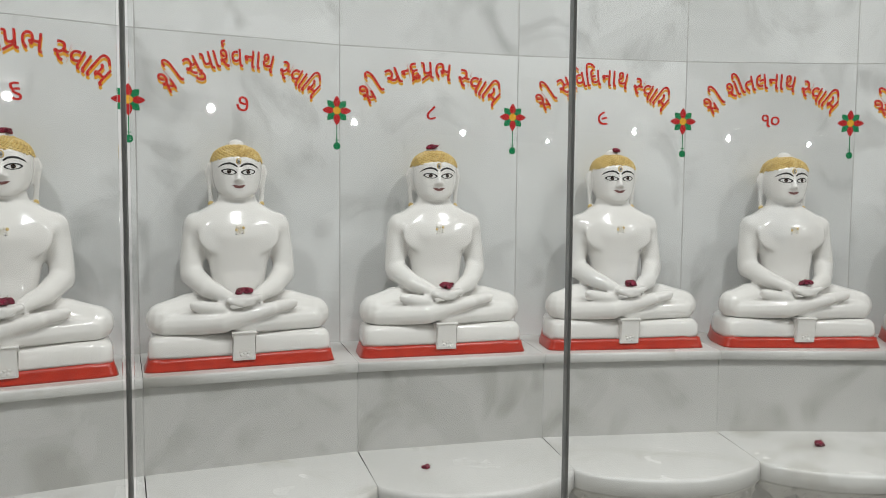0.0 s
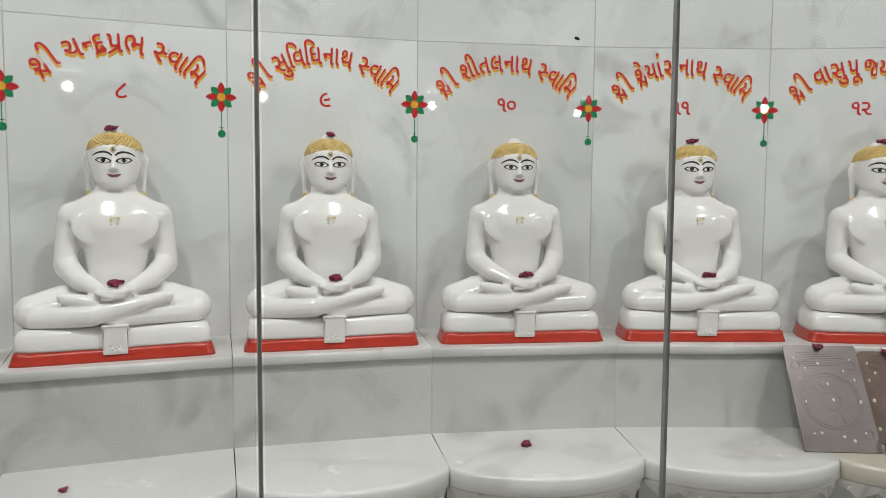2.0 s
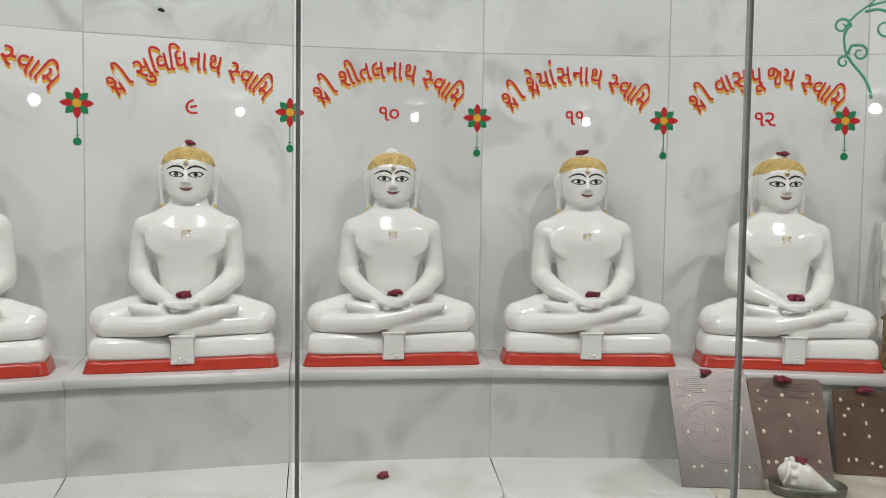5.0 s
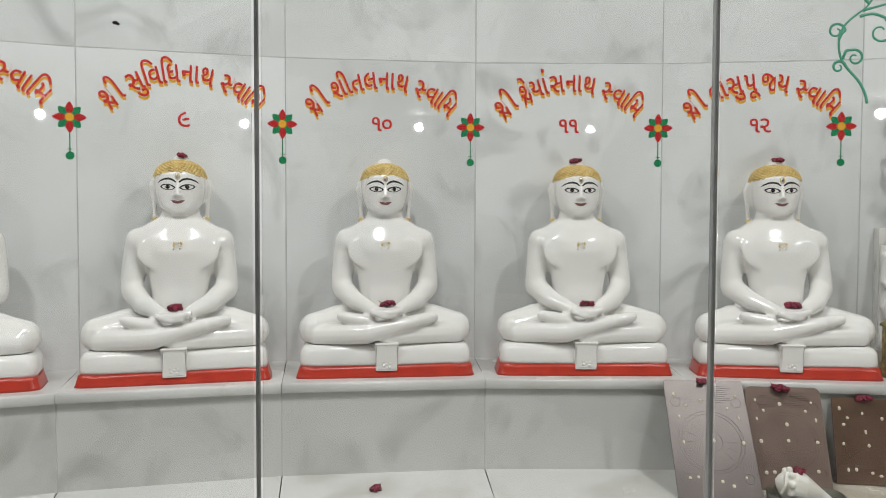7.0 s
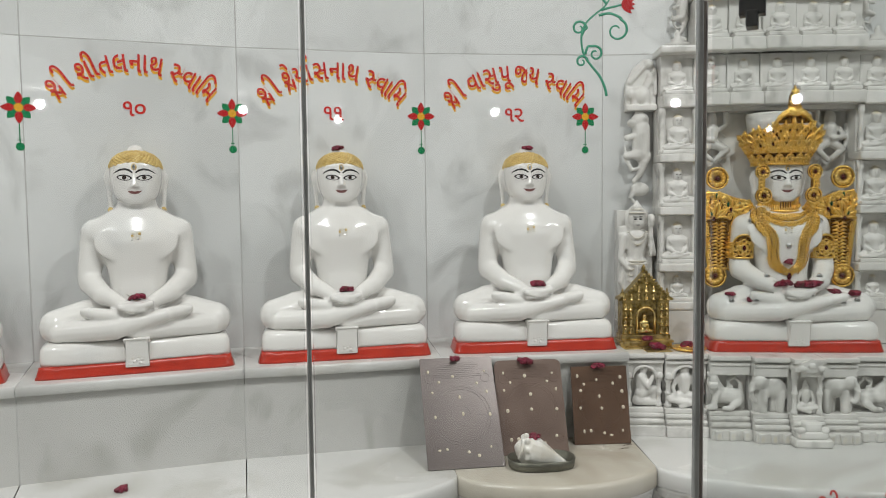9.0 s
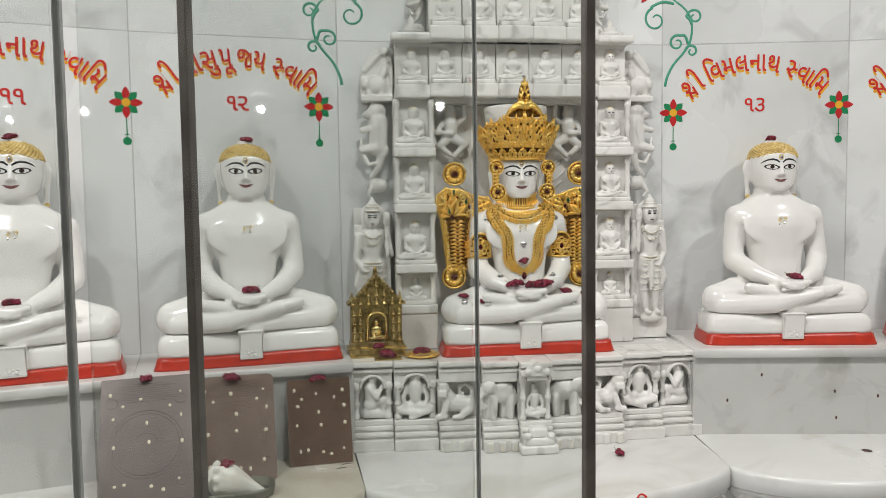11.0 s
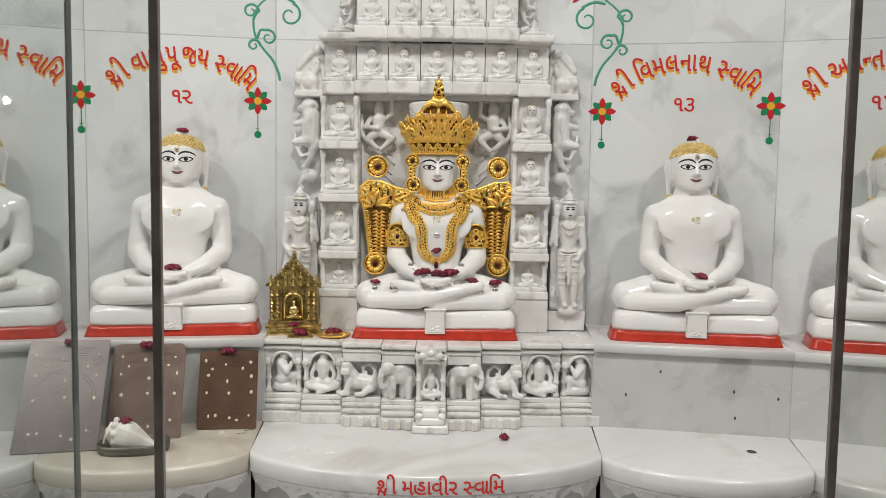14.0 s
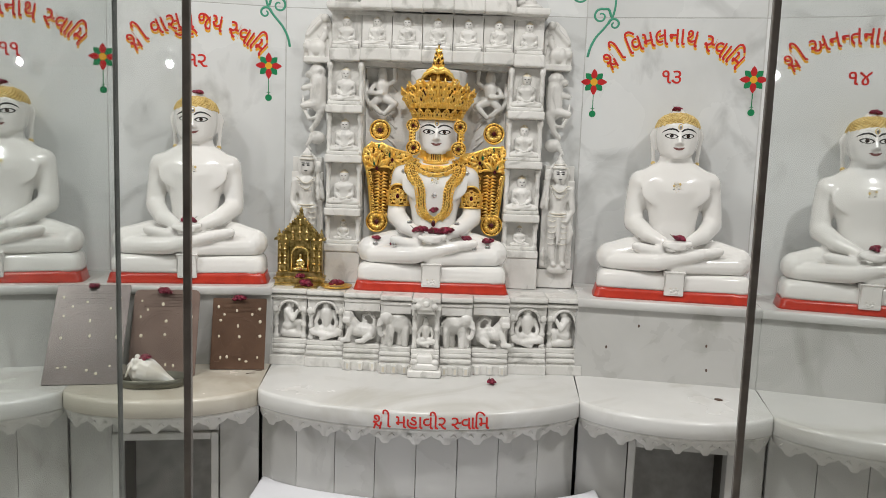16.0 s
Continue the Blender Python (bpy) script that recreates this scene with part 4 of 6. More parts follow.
box(bm, -XC0, XC0, 0.066, 0.087, 0.0, up(1.826))
for i in range(9):
    for s in (-1, 1):
        tube(bm, [(s * (0.15 + 0.012 * j + 0.01 * (i % 2)), 0.065, up(1.45 + 0.035 * i) + 0.012 * j) for j in range(4)], 0.004, 0, 6)
part("back_panel", bm, M_CARVED, surround, "recessed panel with carved halo rays")


def flyer(bm):
    ball(bm, (0, 0, 0.125), (0.021, 0.02, 0.025))
    ball(bm, (0, 0.004, 0.146), (0.016, 0.016, 0.012))
    limb(bm, (0, 0, 0.09), (0, 0, 0.055), 0.026, 0.02)
    limb(bm, (0.028, 0, 0.095), (0.05, -0.006, 0.11), 0.010, 0.009)
    limb(bm, (0.05, -0.006, 0.11), (0.046, -0.008, 0.15), 0.009, 0.009)
    limb(bm, (-0.028, 0, 0.095), (-0.048, -0.008, 0.06), 0.010, 0.009)
    limb(bm, (-0.048, -0.008, 0.06), (0.0, -0.025, 0.055), 0.009, 0.008)
    limb(bm, (0.01, 0, 0.04), (0.05, -0.01, 0.02), 0.018, 0.014)
    limb(bm, (0.05, -0.01, 0.02), (0.01, -0.01, -0.02), 0.013, 0.009)
    limb(bm, (-0.01, 0, 0.04), (-0.04, -0.01, 0.015), 0.018, 0.013)
    limb(bm, (-0.04, -0.01, 0.015), (-0.005, -0.012, -0.015), 0.012, 0.009)
    tube(bm, [(-0.06, 0.008, 0.11), (-0.064, 0.008, 0.05), (-0.04, 0.008, -0.01)], [0.008, 0.012, 0.006], n=7)


def beast(bm):
    """A rearing lion-like beast over an elephant head."""
    ball(bm, (0, 0, 0.27), (0.032, 0.026, 0.028))
    ball(bm, (0.028, -0.004, 0.258), (0.020, 0.018, 0.016))
    ball(bm, (0.004, 0, 0.298), (0.016, 0.012, 0.010))
    limb(bm, (-0.004, 0, 0.235), (-0.002, 0, 0.15), 0.033, 0.032)
    limb(bm, (0.01, -0.012, 0.215), (0.05, -0.014, 0.205), 0.013, 0.011)
    limb(bm, (0.0, -0.012, 0.15), (0.052, -0.014, 0.14), 0.022, 0.012)
    limb(bm, (-0.02, -0.004, 0.14), (0.0, -0.004, 0.075), 0.02, 0.011)
    limb(bm, (0.0, -0.004, 0.075), (0.022, -0.006, 0.05), 0.011, 0.009)
    tube(bm, [(-0.03, 0.0, 0.13), (-0.01, -0.008, 0.10), (0.03, -0.008, 0.09), (0.05, -0.006, 0.13), (0.056, -0.004, 0.18)], [0.008, 0.008, 0.009, 0.008, 0.004], n=7)
    ball(bm, (0.0, 0, 0.02), (0.034, 0.024, 0.026))
    tube(bm, [(0.02, -0.01, 0.015), (0.035, -0.012, -0.01), (0.02, -0.012, -0.03)], [0.012, 0.009, 0.006], n=7)


def rider(bm):
    """A rounded crest with an elephant and small attendants."""
    prism(bm, [(-0.05, 0), (0.06, 0), (0.062, 0.05), (0.055, 0.10), (0.035, 0.14), (0.0, 0.172), (-0.03, 0.17), (-0.05, 0.12)], -0.006, 0.03)
    ball(bm, (0.01, -0.014, 0.045), (0.036, 0.022, 0.03))
    ball(bm, (0.045, -0.012, 0.05), (0.018, 0.016, 0.02))
    limb(bm, (-0.01, -0.015, 0.03), (-0.012, -0.016, 0.006), 0.012, 0.011)
    limb(bm, (0.03, -0.015, 0.03), (0.03, -0.016, 0.006), 0.012, 0.011)
    ball(bm, (-0.025, -0.016, 0.11), 0.013)
    limb(bm, (-0.022, -0.014, 0.095), (-0.012, -0.014, 0.075), 0.013, 0.012)
    limb(bm, (-0.04, -0.012, 0.13), (-0.045, -0.012, 0.05), 0.008, 0.007)
    ball(bm, (-0.02, -0.01, 0.155), 0.016)
    limb(bm, (0.0, -0.01, 0.14), (0.045, -0.008, 0.09), 0.008, 0.008)
    box(bm, -0.05, 0.06, -0.028, 0.03, -0.012, 0.008)


def guardian(bm):
    """A standing attendant with a fly-whisk before a slab."""
    ball(bm, (0, -0.012, 0.358), (0.029, 0.026, 0.034))
    lathe(bm, [(0.028, 0.383), (0.024, 0.392), (0.018, 0.40), (0.019, 0.408), (0.010, 0.418), (0.004, 0.43)], n=12, m=Matrix.Translation((0, -0.010, 0)))
    limb(bm, (0, -0.004, 0.33), (0, -0.006, 0.315), 0.014, 0.018)
    loft(bm, [ellipse((0, -0.004, z), rx, ry, 14) for z, rx, ry in ((0.21, 0.030, 0.02), (0.235, 0.027, 0.019), (0.28, 0.040, 0.024), (0.305, 0.046, 0.022), (0.322, 0.03, 0.018))])
    limb(bm, (0.046, -0.004, 0.30), (0.056, -0.006, 0.225), 0.014, 0.011)
    limb(bm, (0.056, -0.006, 0.225), (0.03, -0.022, 0.185), 0.011, 0.009)
    limb(bm, (-0.046, -0.004, 0.30), (-0.06, -0.008, 0.24), 0.014, 0.011)
    limb(bm, (-0.06, -0.008, 0.24), (-0.045, -0.028, 0.27), 0.011, 0.010)
    limb(bm, (-0.046, -0.03, 0.235), (-0.046, -0.03, 0.33), 0.006, 0.008)
    limb(bm, (-0.046, -0.03, 0.345), (-0.046, -0.03, 0.37), 0.012, 0.013)
    limb(bm, (-0.018, -0.004, 0.205), (-0.022, -0.006, 0.11), 0.023, 0.016)
    limb(bm, (-0.022, -0.006, 0.11), (-0.01, -0.006, 0.03), 0.016, 0.010)
    limb(bm, (0.018, -0.004, 0.205), (0.026, -0.008, 0.11), 0.023, 0.016)
    limb(bm, (0.026, -0.008, 0.11), (0.024, -0.006, 0.03), 0.016, 0.010)
    ball(bm, (-0.008, -0.018, 0.02), (0.012, 0.02, 0.009))
    ball(bm, (0.028, -0.018, 0.02), (0.012, 0.02, 0.009))
    tube(bm, [(-0.03, -0.02, 0.205), (0, -0.026, 0.198), (0.03, -0.02, 0.205)], 0.008, n=7)
    tube(bm, [(0.0, -0.026, 0.20), (0.004, -0.024, 0.14), (0.002, -0.02, 0.095)], [0.010, 0.009, 0.005], n=7)
    tube(bm, [(0.04, -0.01, 0.2), (0.055, -0.008, 0.14), (0.045, -0.006, 0.10)], [0.008, 0.012, 0.006], n=7)
    tube(bm, [(-0.05, -0.004, 0.01), (-0.052, -0.006, 0.06), (-0.045, -0.006, 0.08)], [0.012, 0.010, 0.006], n=7)
    ball(bm, (0, 0.004, 0.365), (0.042, 0.008, 0.05))
    box(bm, -0.06, 0.062, 0.004, 0.02, 0.0, 0.34)
    ball(bm, (0.008, -0.012, 0.0), (0.042, 0.018, 0.018))


for s in (-1, 1):
    flip = Matrix.Diagonal((s, 1, 1, 1))
    for build, name, x, z, label in ((flyer, "flying_figure", 0.205, 1.662, "small flying attendant with a garland"), (beast, "rearing_beast", 0.455, 1.525, "rearing beast carved in marble"),
                                     (rider, "crest_carving", 0.448, 1.838, "carved crest with an elephant"), (guardian, "guardian_figure", 0.478, 1.075, "standing attendant with a fly-whisk")):
        turn = Matrix.Diagonal((-s if build is flyer else s, 1, 1, 1))
        bm = bmesh.new()
        build(bm)
        bm = fused(bm, 0.0034 if build is not guardian else 0.0038, 2)
        bmesh.ops.transform(bm, matrix=turn, verts=bm.verts)
        if turn[0][0] < 0:
            bmesh.ops.reverse_faces(bm, faces=bm.faces)
        if build is guardian:
            box(bm, -0.068, 0.068, -0.004, 0.05, -0.072, -0.002, bevel=0.002)
            for e in (-0.009, 0.009):
                ball(bm, (e, -0.036, 0.364), (0.0065, 0.003, 0.0028), 1, 8, 6)
                ball(bm, (e, -0.036, 0.372), (0.009, 0.002, 0.0016), 1, 8, 6)
            ball(bm, (0, -0.037, 0.343), (0.007, 0.002, 0.0018), 1, 8, 6)
            # strings of beads, belt and crown rings
            for wr, zr, d, q in ((0.030, 0.318, 0.022, 0.0035), (0.036, 0.318, 0.045, 0.003)):
                for i in range(15):
                    a = -1 + i / 7
                    ball(bm, (wr * a, -0.028 - 0.004 * (1 - a * a), zr - d * (1 - a * a)), q, 2, 6, 4)
            for zr, wr in ((0.214, 0.034), (0.204, 0.038), (0.386, 0.027), (0.398, 0.022)):
                tube(bm, [(wr * math.sin(b), -0.006 - (0.026 if zr < 0.3 else wr + 0.004) * math.cos(b), zr) for b in [radians(-80 + 16 * i) for i in range(11)]], 0.0028, 2, 6)
            for e in (-1, 1):
                for k in range(5):
                    tube(bm, [(e * 0.020 - 0.016, -0.026 + 0.001 * k, 0.19 - 0.022 * k), (e * 0.022, -0.031 + 0.002 * k, 0.184 - 0.022 * k), (e * 0.022 + 0.016, -0.026 + 0.001 * k, 0.19 - 0.022 * k)], 0.0018, 2, 5)
        part(name, bm, [M_CARVED, M_BLACK, M_AGED], surround, label, m=pose(s * x, {guardian: 0.0, flyer: 0.046}.get(build, 0.055), up(z)))
    bm = bmesh.new()
    beast(bm)
    bm = fused(bm, 0.0034, 2)
    bmesh.ops.transform(bm, matrix=Matrix.Diagonal((s * 0.62, 0.8, 0.62, 1)), verts=bm.verts)
    if s < 0:
        bmesh.ops.reverse_faces(bm, faces=bm.faces)
    part("rearing_beast", bm, M_CARVED, surround, "small rearing beast beside the upper tier", True, pose(s * 0.312, 0.055, up(2.06)))
    bm = bmesh.new()
    box(bm, *((0.43, 0.54) if s > 0 else (-0.54, -0.43)), 0.03, 0.086, up(1.005), up(1.47), bevel=0.002)
    part("side_slab", bm, M_CARVED, surround)

# ---- throne frieze below the ledge ----
frieze = tagged(empty("throne_frieze", ring(CM, R_FRIEZE, Z_BENCH)), "white marble throne front carved with elephants, lions and niches", "carving")
HF = Z_MID - Z_BENCH
bm = bmesh.new()
box(bm, -0.557, 0.557, 0.10, 0.14, 0.0, HF - 0.045)
part("core", bm, M_CARVED, frieze)


def moulded(x0, x1, y):
    """Base steps, string courses and a cornice, stepping forward to y; the field between stays free."""
    bm = bmesh.new()
    for z0, z1, e, b in ((0.0, 0.034, 0.032, 0.003), (0.034, 0.040, 0.016, 0.001), (0.040, 0.054, 0.022, 0.006), (0.054, 0.058, 0.010, 0.001), (0.058, 0.072, 0.014, 0.006), (0.072, 0.088, 0.004, 0.002),
                         (HF - 0.034, HF - 0.022, 0.004, 0.002), (HF - 0.022, HF - 0.016, -0.004, 0.001), (HF - 0.016, HF, 0.012, 0.005)):
        box(bm, x0 + 0.0008, x1 - 0.0008, y - e, 0.12, z0, z1, bevel=b, seg=2 if b > 0.002 else 1)
    box(bm, x0 + 0.001, x1 - 0.001, y + 0.042, 0.12, 0.08, HF - 0.03)
    return bm


def kneeler(bm):
    ball(bm, (0.0, -0.004, 0.128), (0.017, 0.017, 0.019))
    ball(bm, (-0.008, 0.0, 0.138), (0.012, 0.012, 0.012))
    limb(bm, (-0.006, 0, 0.10), (-0.004, 0, 0.06), 0.022, 0.02)
    limb(bm, (-0.01, -0.014, 0.10), (0.012, -0.022, 0.072), 0.010, 0.009)
    limb(bm, (0.012, -0.022, 0.072), (0.03, -0.016, 0.105), 0.009, 0.007)
    limb(bm, (-0.01, -0.004, 0.045), (0.035, -0.006, 0.06), 0.02, 0.014)
    limb(bm, (0.035, -0.006, 0.06), (0.03, -0.008, 0.02), 0.014, 0.010)
    limb(bm, (-0.02, -0.006, 0.022), (0.035, -0.008, 0.016), 0.018, 0.013)


def sitter(bm):
    ball(bm, (0, -0.004, 0.126), (0.016, 0.016, 0.019))
    lathe(bm, [(0.014, 0.138), (0.012, 0.148), (0.004, 0.158)], n=10)
    limb(bm, (0, 0, 0.098), (0, 0, 0.06), 0.024, 0.018)
    for s in (-1, 1):
        limb(bm, (s * 0.026, 0, 0.098), (s * 0.038, -0.006, 0.062), 0.009, 0.008)
        limb(bm, (s * 0.038, -0.006, 0.062), (s * 0.03, -0.016, 0.035), 0.008, 0.007)
        limb(bm, (s * 0.012, 0, 0.036), (s * 0.048, -0.014, 0.03), 0.017, 0.013)
    limb(bm, (0.046, -0.016, 0.026), (-0.012, -0.022, 0.016), 0.012, 0.009)
    limb(bm, (-0.046, -0.016, 0.026), (0.014, -0.02, 0.004), 0.012, 0.009)


def elephant(bm):
    ball(bm, (-0.006, 0.0, 0.082), (0.042, 0.026, 0.034))
    ball(bm, (0.034, -0.008, 0.10), (0.022, 0.02, 0.024))
    ball(bm, (0.022, -0.02, 0.098), (0.013, 0.006, 0.018))
    tube(bm, [(0.05, -0.010, 0.092), (0.058, -0.012, 0.065), (0.052, -0.012, 0.04), (0.042, -0.012, 0.034)], [0.011, 0.009, 0.008, 0.007], n=8)
    limb(bm, (0.046, -0.016, 0.078), (0.06, -0.022, 0.07), 0.004, 0.003)
    for x, y in ((-0.034, -0.008), (-0.014, 0.008), (0.018, -0.010), (0.034, 0.006)):
        limb(bm, (x, y, 0.065), (x + 0.002, y, 0.008), 0.014, 0.012)
    tube(bm, [(-0.046, 0, 0.09), (-0.054, 0, 0.06), (-0.05, 0, 0.04)], 0.004, n=6)


def lion(bm):
    """A crouching lion with a raised square head, paws forward and a looped tail."""
    ball(bm, (-0.046, -0.014, 0.100), (0.022, 0.022, 0.025))
    box(bm, -0.066, -0.034, -0.042, -0.014, 0.078, 0.100, bevel=0.006)
    box(bm, -0.064, -0.036, -0.036, -0.014, 0.100, 0.122, bevel=0.006)
    for e in (-0.062, -0.034):
        ball(bm, (e, -0.014, 0.127), (0.007, 0.006, 0.009))
    limb(bm, (-0.038, -0.004, 0.082), (-0.020, 0, 0.055), 0.024, 0.026)
    limb(bm, (-0.020, 0, 0.050), (0.030, 0, 0.044), 0.028, 0.028)
    ball(bm, (0.036, -0.004, 0.042), (0.026, 0.026, 0.030))
    limb(bm, (-0.034, -0.020, 0.058), (-0.048, -0.026, 0.018), 0.013, 0.010)
    limb(bm, (-0.042, -0.026, 0.014), (-0.066, -0.028, 0.012), 0.010, 0.010)
    limb(bm, (0.036, -0.022, 0.030), (0.010, -0.028, 0.012), 0.014, 0.010)
    limb(bm, (0.012, -0.028, 0.011), (-0.012, -0.029, 0.010), 0.010, 0.008)
    tube(bm, [(0.052, 0, 0.055), (0.050, 0, 0.092), (0.030, 0, 0.112), (0.008, 0, 0.100), (0.010, 0, 0.080), (0.024, 0, 0.080)], [0.008, 0.008, 0.008, 0.008, 0.007, 0.006], n=8)


def arch(bm, x0, x1, y):
    """A niche: panel with an arched opening edged by a scalloped band, and ringed pillars."""
    cx, w = (x0 + x1) / 2, (x1 - x0)
    for px in (x0 + 0.014, x1 - 0.014):
        lathe(bm, [(0.012, 0.088), (0.012, 0.10), (0.008, 0.104), (0.008, 0.13), (0.0115, 0.134), (0.0115, 0.14), (0.008, 0.145), (0.008, 0.17), (0.0125, 0.176), (0.0125, 0.186)], n=10, m=Matrix.Translation((px, y + 0.016, 0)))
    r = w / 2 - 0.026
    pts = [(cx + r * math.cos(math.pi * i / 16), 0.186 + r * 1.05 * math.sin(math.pi * i / 16)) for i in range(17)]
    prism(bm, [(x1 - 0.003, 0.186)] + [(x1 - 0.003, HF - 0.004), (x0 + 0.003, HF - 0.004), (x0 + 0.003, 0.186)] + pts[::-1], y + 0.006, y + 0.05)
    tube(bm, [(x, y + 0.004, z) for x, z in pts], 0.0055, 0, 6)
    for i in (1, 15):
        ball(bm, (pts[i][0] + (0.014 if i < 8 else -0.014), y + 0.004, pts[i][1]), (0.012, 0.007, 0.013))


def relief(build, x, y, z, k, s, parent, name, label):
    bm = bmesh.new()
    build(bm)
    bm = fused(bm, 0.0034, 2)
    bmesh.ops.transform(bm, matrix=Matrix.Diagonal((s * k, k, k, 1)), verts=bm.verts)
    if s < 0:
        bmesh.ops.reverse_faces(bm, faces=bm.faces)
    part(name, bm, M_CARVED, parent, label, True, pose(x, y, z))


for s in (-1, 1):
    def span(a, b):
        return (a, b) if s > 0 else (-b, -a)
    for (a, b), y, what in (((0.428, 0.556), -0.002, "outer"), ((0.292, 0.428), -0.014, "inner"), ((0.162, 0.292), -0.036, "lion"), ((0.05, 0.162), -0.062, "elephant")):
        x0, x1 = span(a, b)
        bm = moulded(x0, x1, y)
        cx = (x0 + x1) / 2
        if what in ("outer", "inner"):
            arch(bm, x0, x1, y)
            block = part("frieze_block", bm, M_CARVED, frieze)
            if what == "outer":
                relief(kneeler, cx, y + 0.026, 0.086, 1.0, -s, block, "kneeling_figure", "kneeling worshipper in a niche")
            else:
                relief(sitter, cx, y + 0.026, 0.090, 1.0, s, block, "seated_figure", "cross-legged figure in a niche")
        else:
            # toothed foot
            for k in range(3):
                px = x0 + (k + 0.5) * (x1 - x0) / 3
                box(bm, px - 0.011, px + 0.011, y - 0.042, y, 0.0, 0.033, mi=1, bevel=0.007, seg=3)
            box(bm, x0 + 0.002, x1 - 0.002, y + 0.0, y + 0.05, 0.205, HF - 0.034, bevel=0.003)
            block = part("frieze_block", bm, [M_CARVED, M_AGED], frieze)
            if what == "lion":
                relief(lion, cx + s * 0.006, y + 0.024, 0.088, 0.95, -s, block, "lion_figure", "crouching lion carved in the round")
            else:
                relief(elephant, cx, y + 0.020, 0.087, 1.04, s, block, "elephant_figure", "walking elephant carved in the round")
bm = moulded(-0.05, 0.05, -0.088)
for s in (-1, 1):
    lathe(bm, [(0.010, 0.088), (0.010, 0.10), (0.007, 0.104), (0.007, 0.15), (0.010, 0.154), (0.010, 0.16), (0.007, 0.165), (0.007, 0.20), (0.011, 0.206), (0.011, 0.235)], n=10, m=Matrix.Translation((s * 0.039, -0.075, 0)))
box(bm, -0.03, 0.03, -0.10, -0.06, 0.215, 0.238, bevel=0.003)
prism(bm, [(-0.05, 0.232), (0.05, 0.232), (0.052, 0.244), (0.036, 0.250), (0.030, 0.262), (0.016, 0.266), (0, 0.276), (-0.016, 0.266), (-0.030, 0.262), (-0.036, 0.250), (-0.052, 0.244)], -0.108, -0.06)
for e in (-1, 0, 1):
    ball(bm, (e * 0.028, -0.108, 0.244 + 0.008 * (e == 0)), (0.012, 0.007, 0.010))
box(bm, -0.058, 0.058, -0.138, -0.08, 0.0, 0.026, bevel=0.008, seg=3)
box(bm, -0.046, 0.046, -0.134, -0.08, 0.024, 0.050, bevel=0.012, seg=3)
box(bm, -0.028, 0.028, -0.130, -0.08, 0.046, 0.078, bevel=0.013, seg=3)
for e in (-1, 1):
    ball(bm, (e * 0.036, -0.122, 0.052), (0.014, 0.014, 0.012))
block = part("frieze_block", bm, M_CARVED, frieze, "projecting middle block with a small goddess")
relief(sitter, 0, -0.062, 0.094, 0.66, 1, block, "seated_figure", "small seated figure in the middle niche")
bm = bmesh.new()
box(bm, -0.6, 0.6, 0.002, 0.03, HF - 0.03, HF - 0.0012)
box(bm, -0.61, 0.61, 0.03, 0.33, HF - 0.03, HF - 0.0012)
box(bm, -0.66, 0.66, 0.022, 0.26, HF - 0.026, HF - 0.004)
part("top_slab", bm, M_LEDGE, frieze, "marble slab on which the main statue sits")
bm = lettering(SHRI + [" "] + ["મ", "હા", "વી", "ર"] + [" "] + SWAMI, 0.06, lambda s, x, y, dx, dy, lift: (s + x + dx + 0.045, -0.165 * (1 - ((s + x + dx + 0.045) / 0.515) ** 2) ** 0.75 - lift, Z_BENCH - 0.05 + y + dy), [(0, 0, 0.0008, 0)], 0.345)
part("inscription", bm, M_LETTER, bench, "red lettering on the bench edge", m=chord(15.5, 27.1, R_JOINT)[0] @ pose(0.0, 0, 0))

# ---- main statue ----
R_MAIN = 5.495
main = statue("main_statue", hair=False)
main.matrix_basis = ring(21.5, R_MAIN, Z_MID)
tagged(main, "glossy white marble seated main statue on a red-edged base", "statue")
MAIN = ring(21.5, R_MAIN, Z_MID)


def swirl(bm, cx, cz, y, r, way=1, start=0.0, thick=0.0026, mi=0, turns=1.15):
    p = curl(cx, cz, r, start, turns, way, 16)
    tube(bm, [(x, y, z) for x, _, z in p], thick, mi, 6)


def rosette(bm, cx, cz, y, r, petals=10):
    disc(bm, cx, cz, r, -y + 0.004, 1, 24, y + 0.004)
    tube(bm, [(cx + r * 0.94 * math.cos(2 * math.pi * i / 28), y - 0.004, cz + r * 0.94 * math.sin(2 * math.pi * i / 28)) for i in range(29)], r * 0.09, 0, 6)
    for k in range(petals):
        a = 2 * math.pi * k / petals
        ball(bm, (cx + r * 0.58 * math.cos(a), y - 0.005, cz + r * 0.58 * math.sin(a)), (r * 0.19, 0.004, r * 0.19), 0, 8, 6)
        tube(bm, [(cx + r * q * math.cos(a + 0.3), y - 0.004, cz + r * q * math.sin(a + 0.3)) for q in (0.3, 0.55, 0.85)], r * 0.05, 0, 5)
    ball(bm, (cx, y - 0.006, cz), (r * 0.22, 0.006, r * 0.22), 2, 10, 6)


# index 1 is the gold with painted shade, set behind raised work
GOLDS = [M_GOLD, M_GOLD_SHADE, M_GARNET, M_ENAMEL, M_SILVER]

# crown
crown = tagged(empty("crown", MAIN @ pose(0, HB + 0.028, 0.633) @ Matrix.Diagonal((1.06, 1.0, 0.9, 1))), "ornate pierced gold crown with flared leaf points", "crown")
bm = bmesh.new()
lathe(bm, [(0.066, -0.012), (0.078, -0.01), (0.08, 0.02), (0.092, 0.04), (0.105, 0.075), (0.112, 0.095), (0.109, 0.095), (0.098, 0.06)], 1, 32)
part("cap", bm, GOLDS, crown, "gold backing of the crown, coloured dark as shade", True)


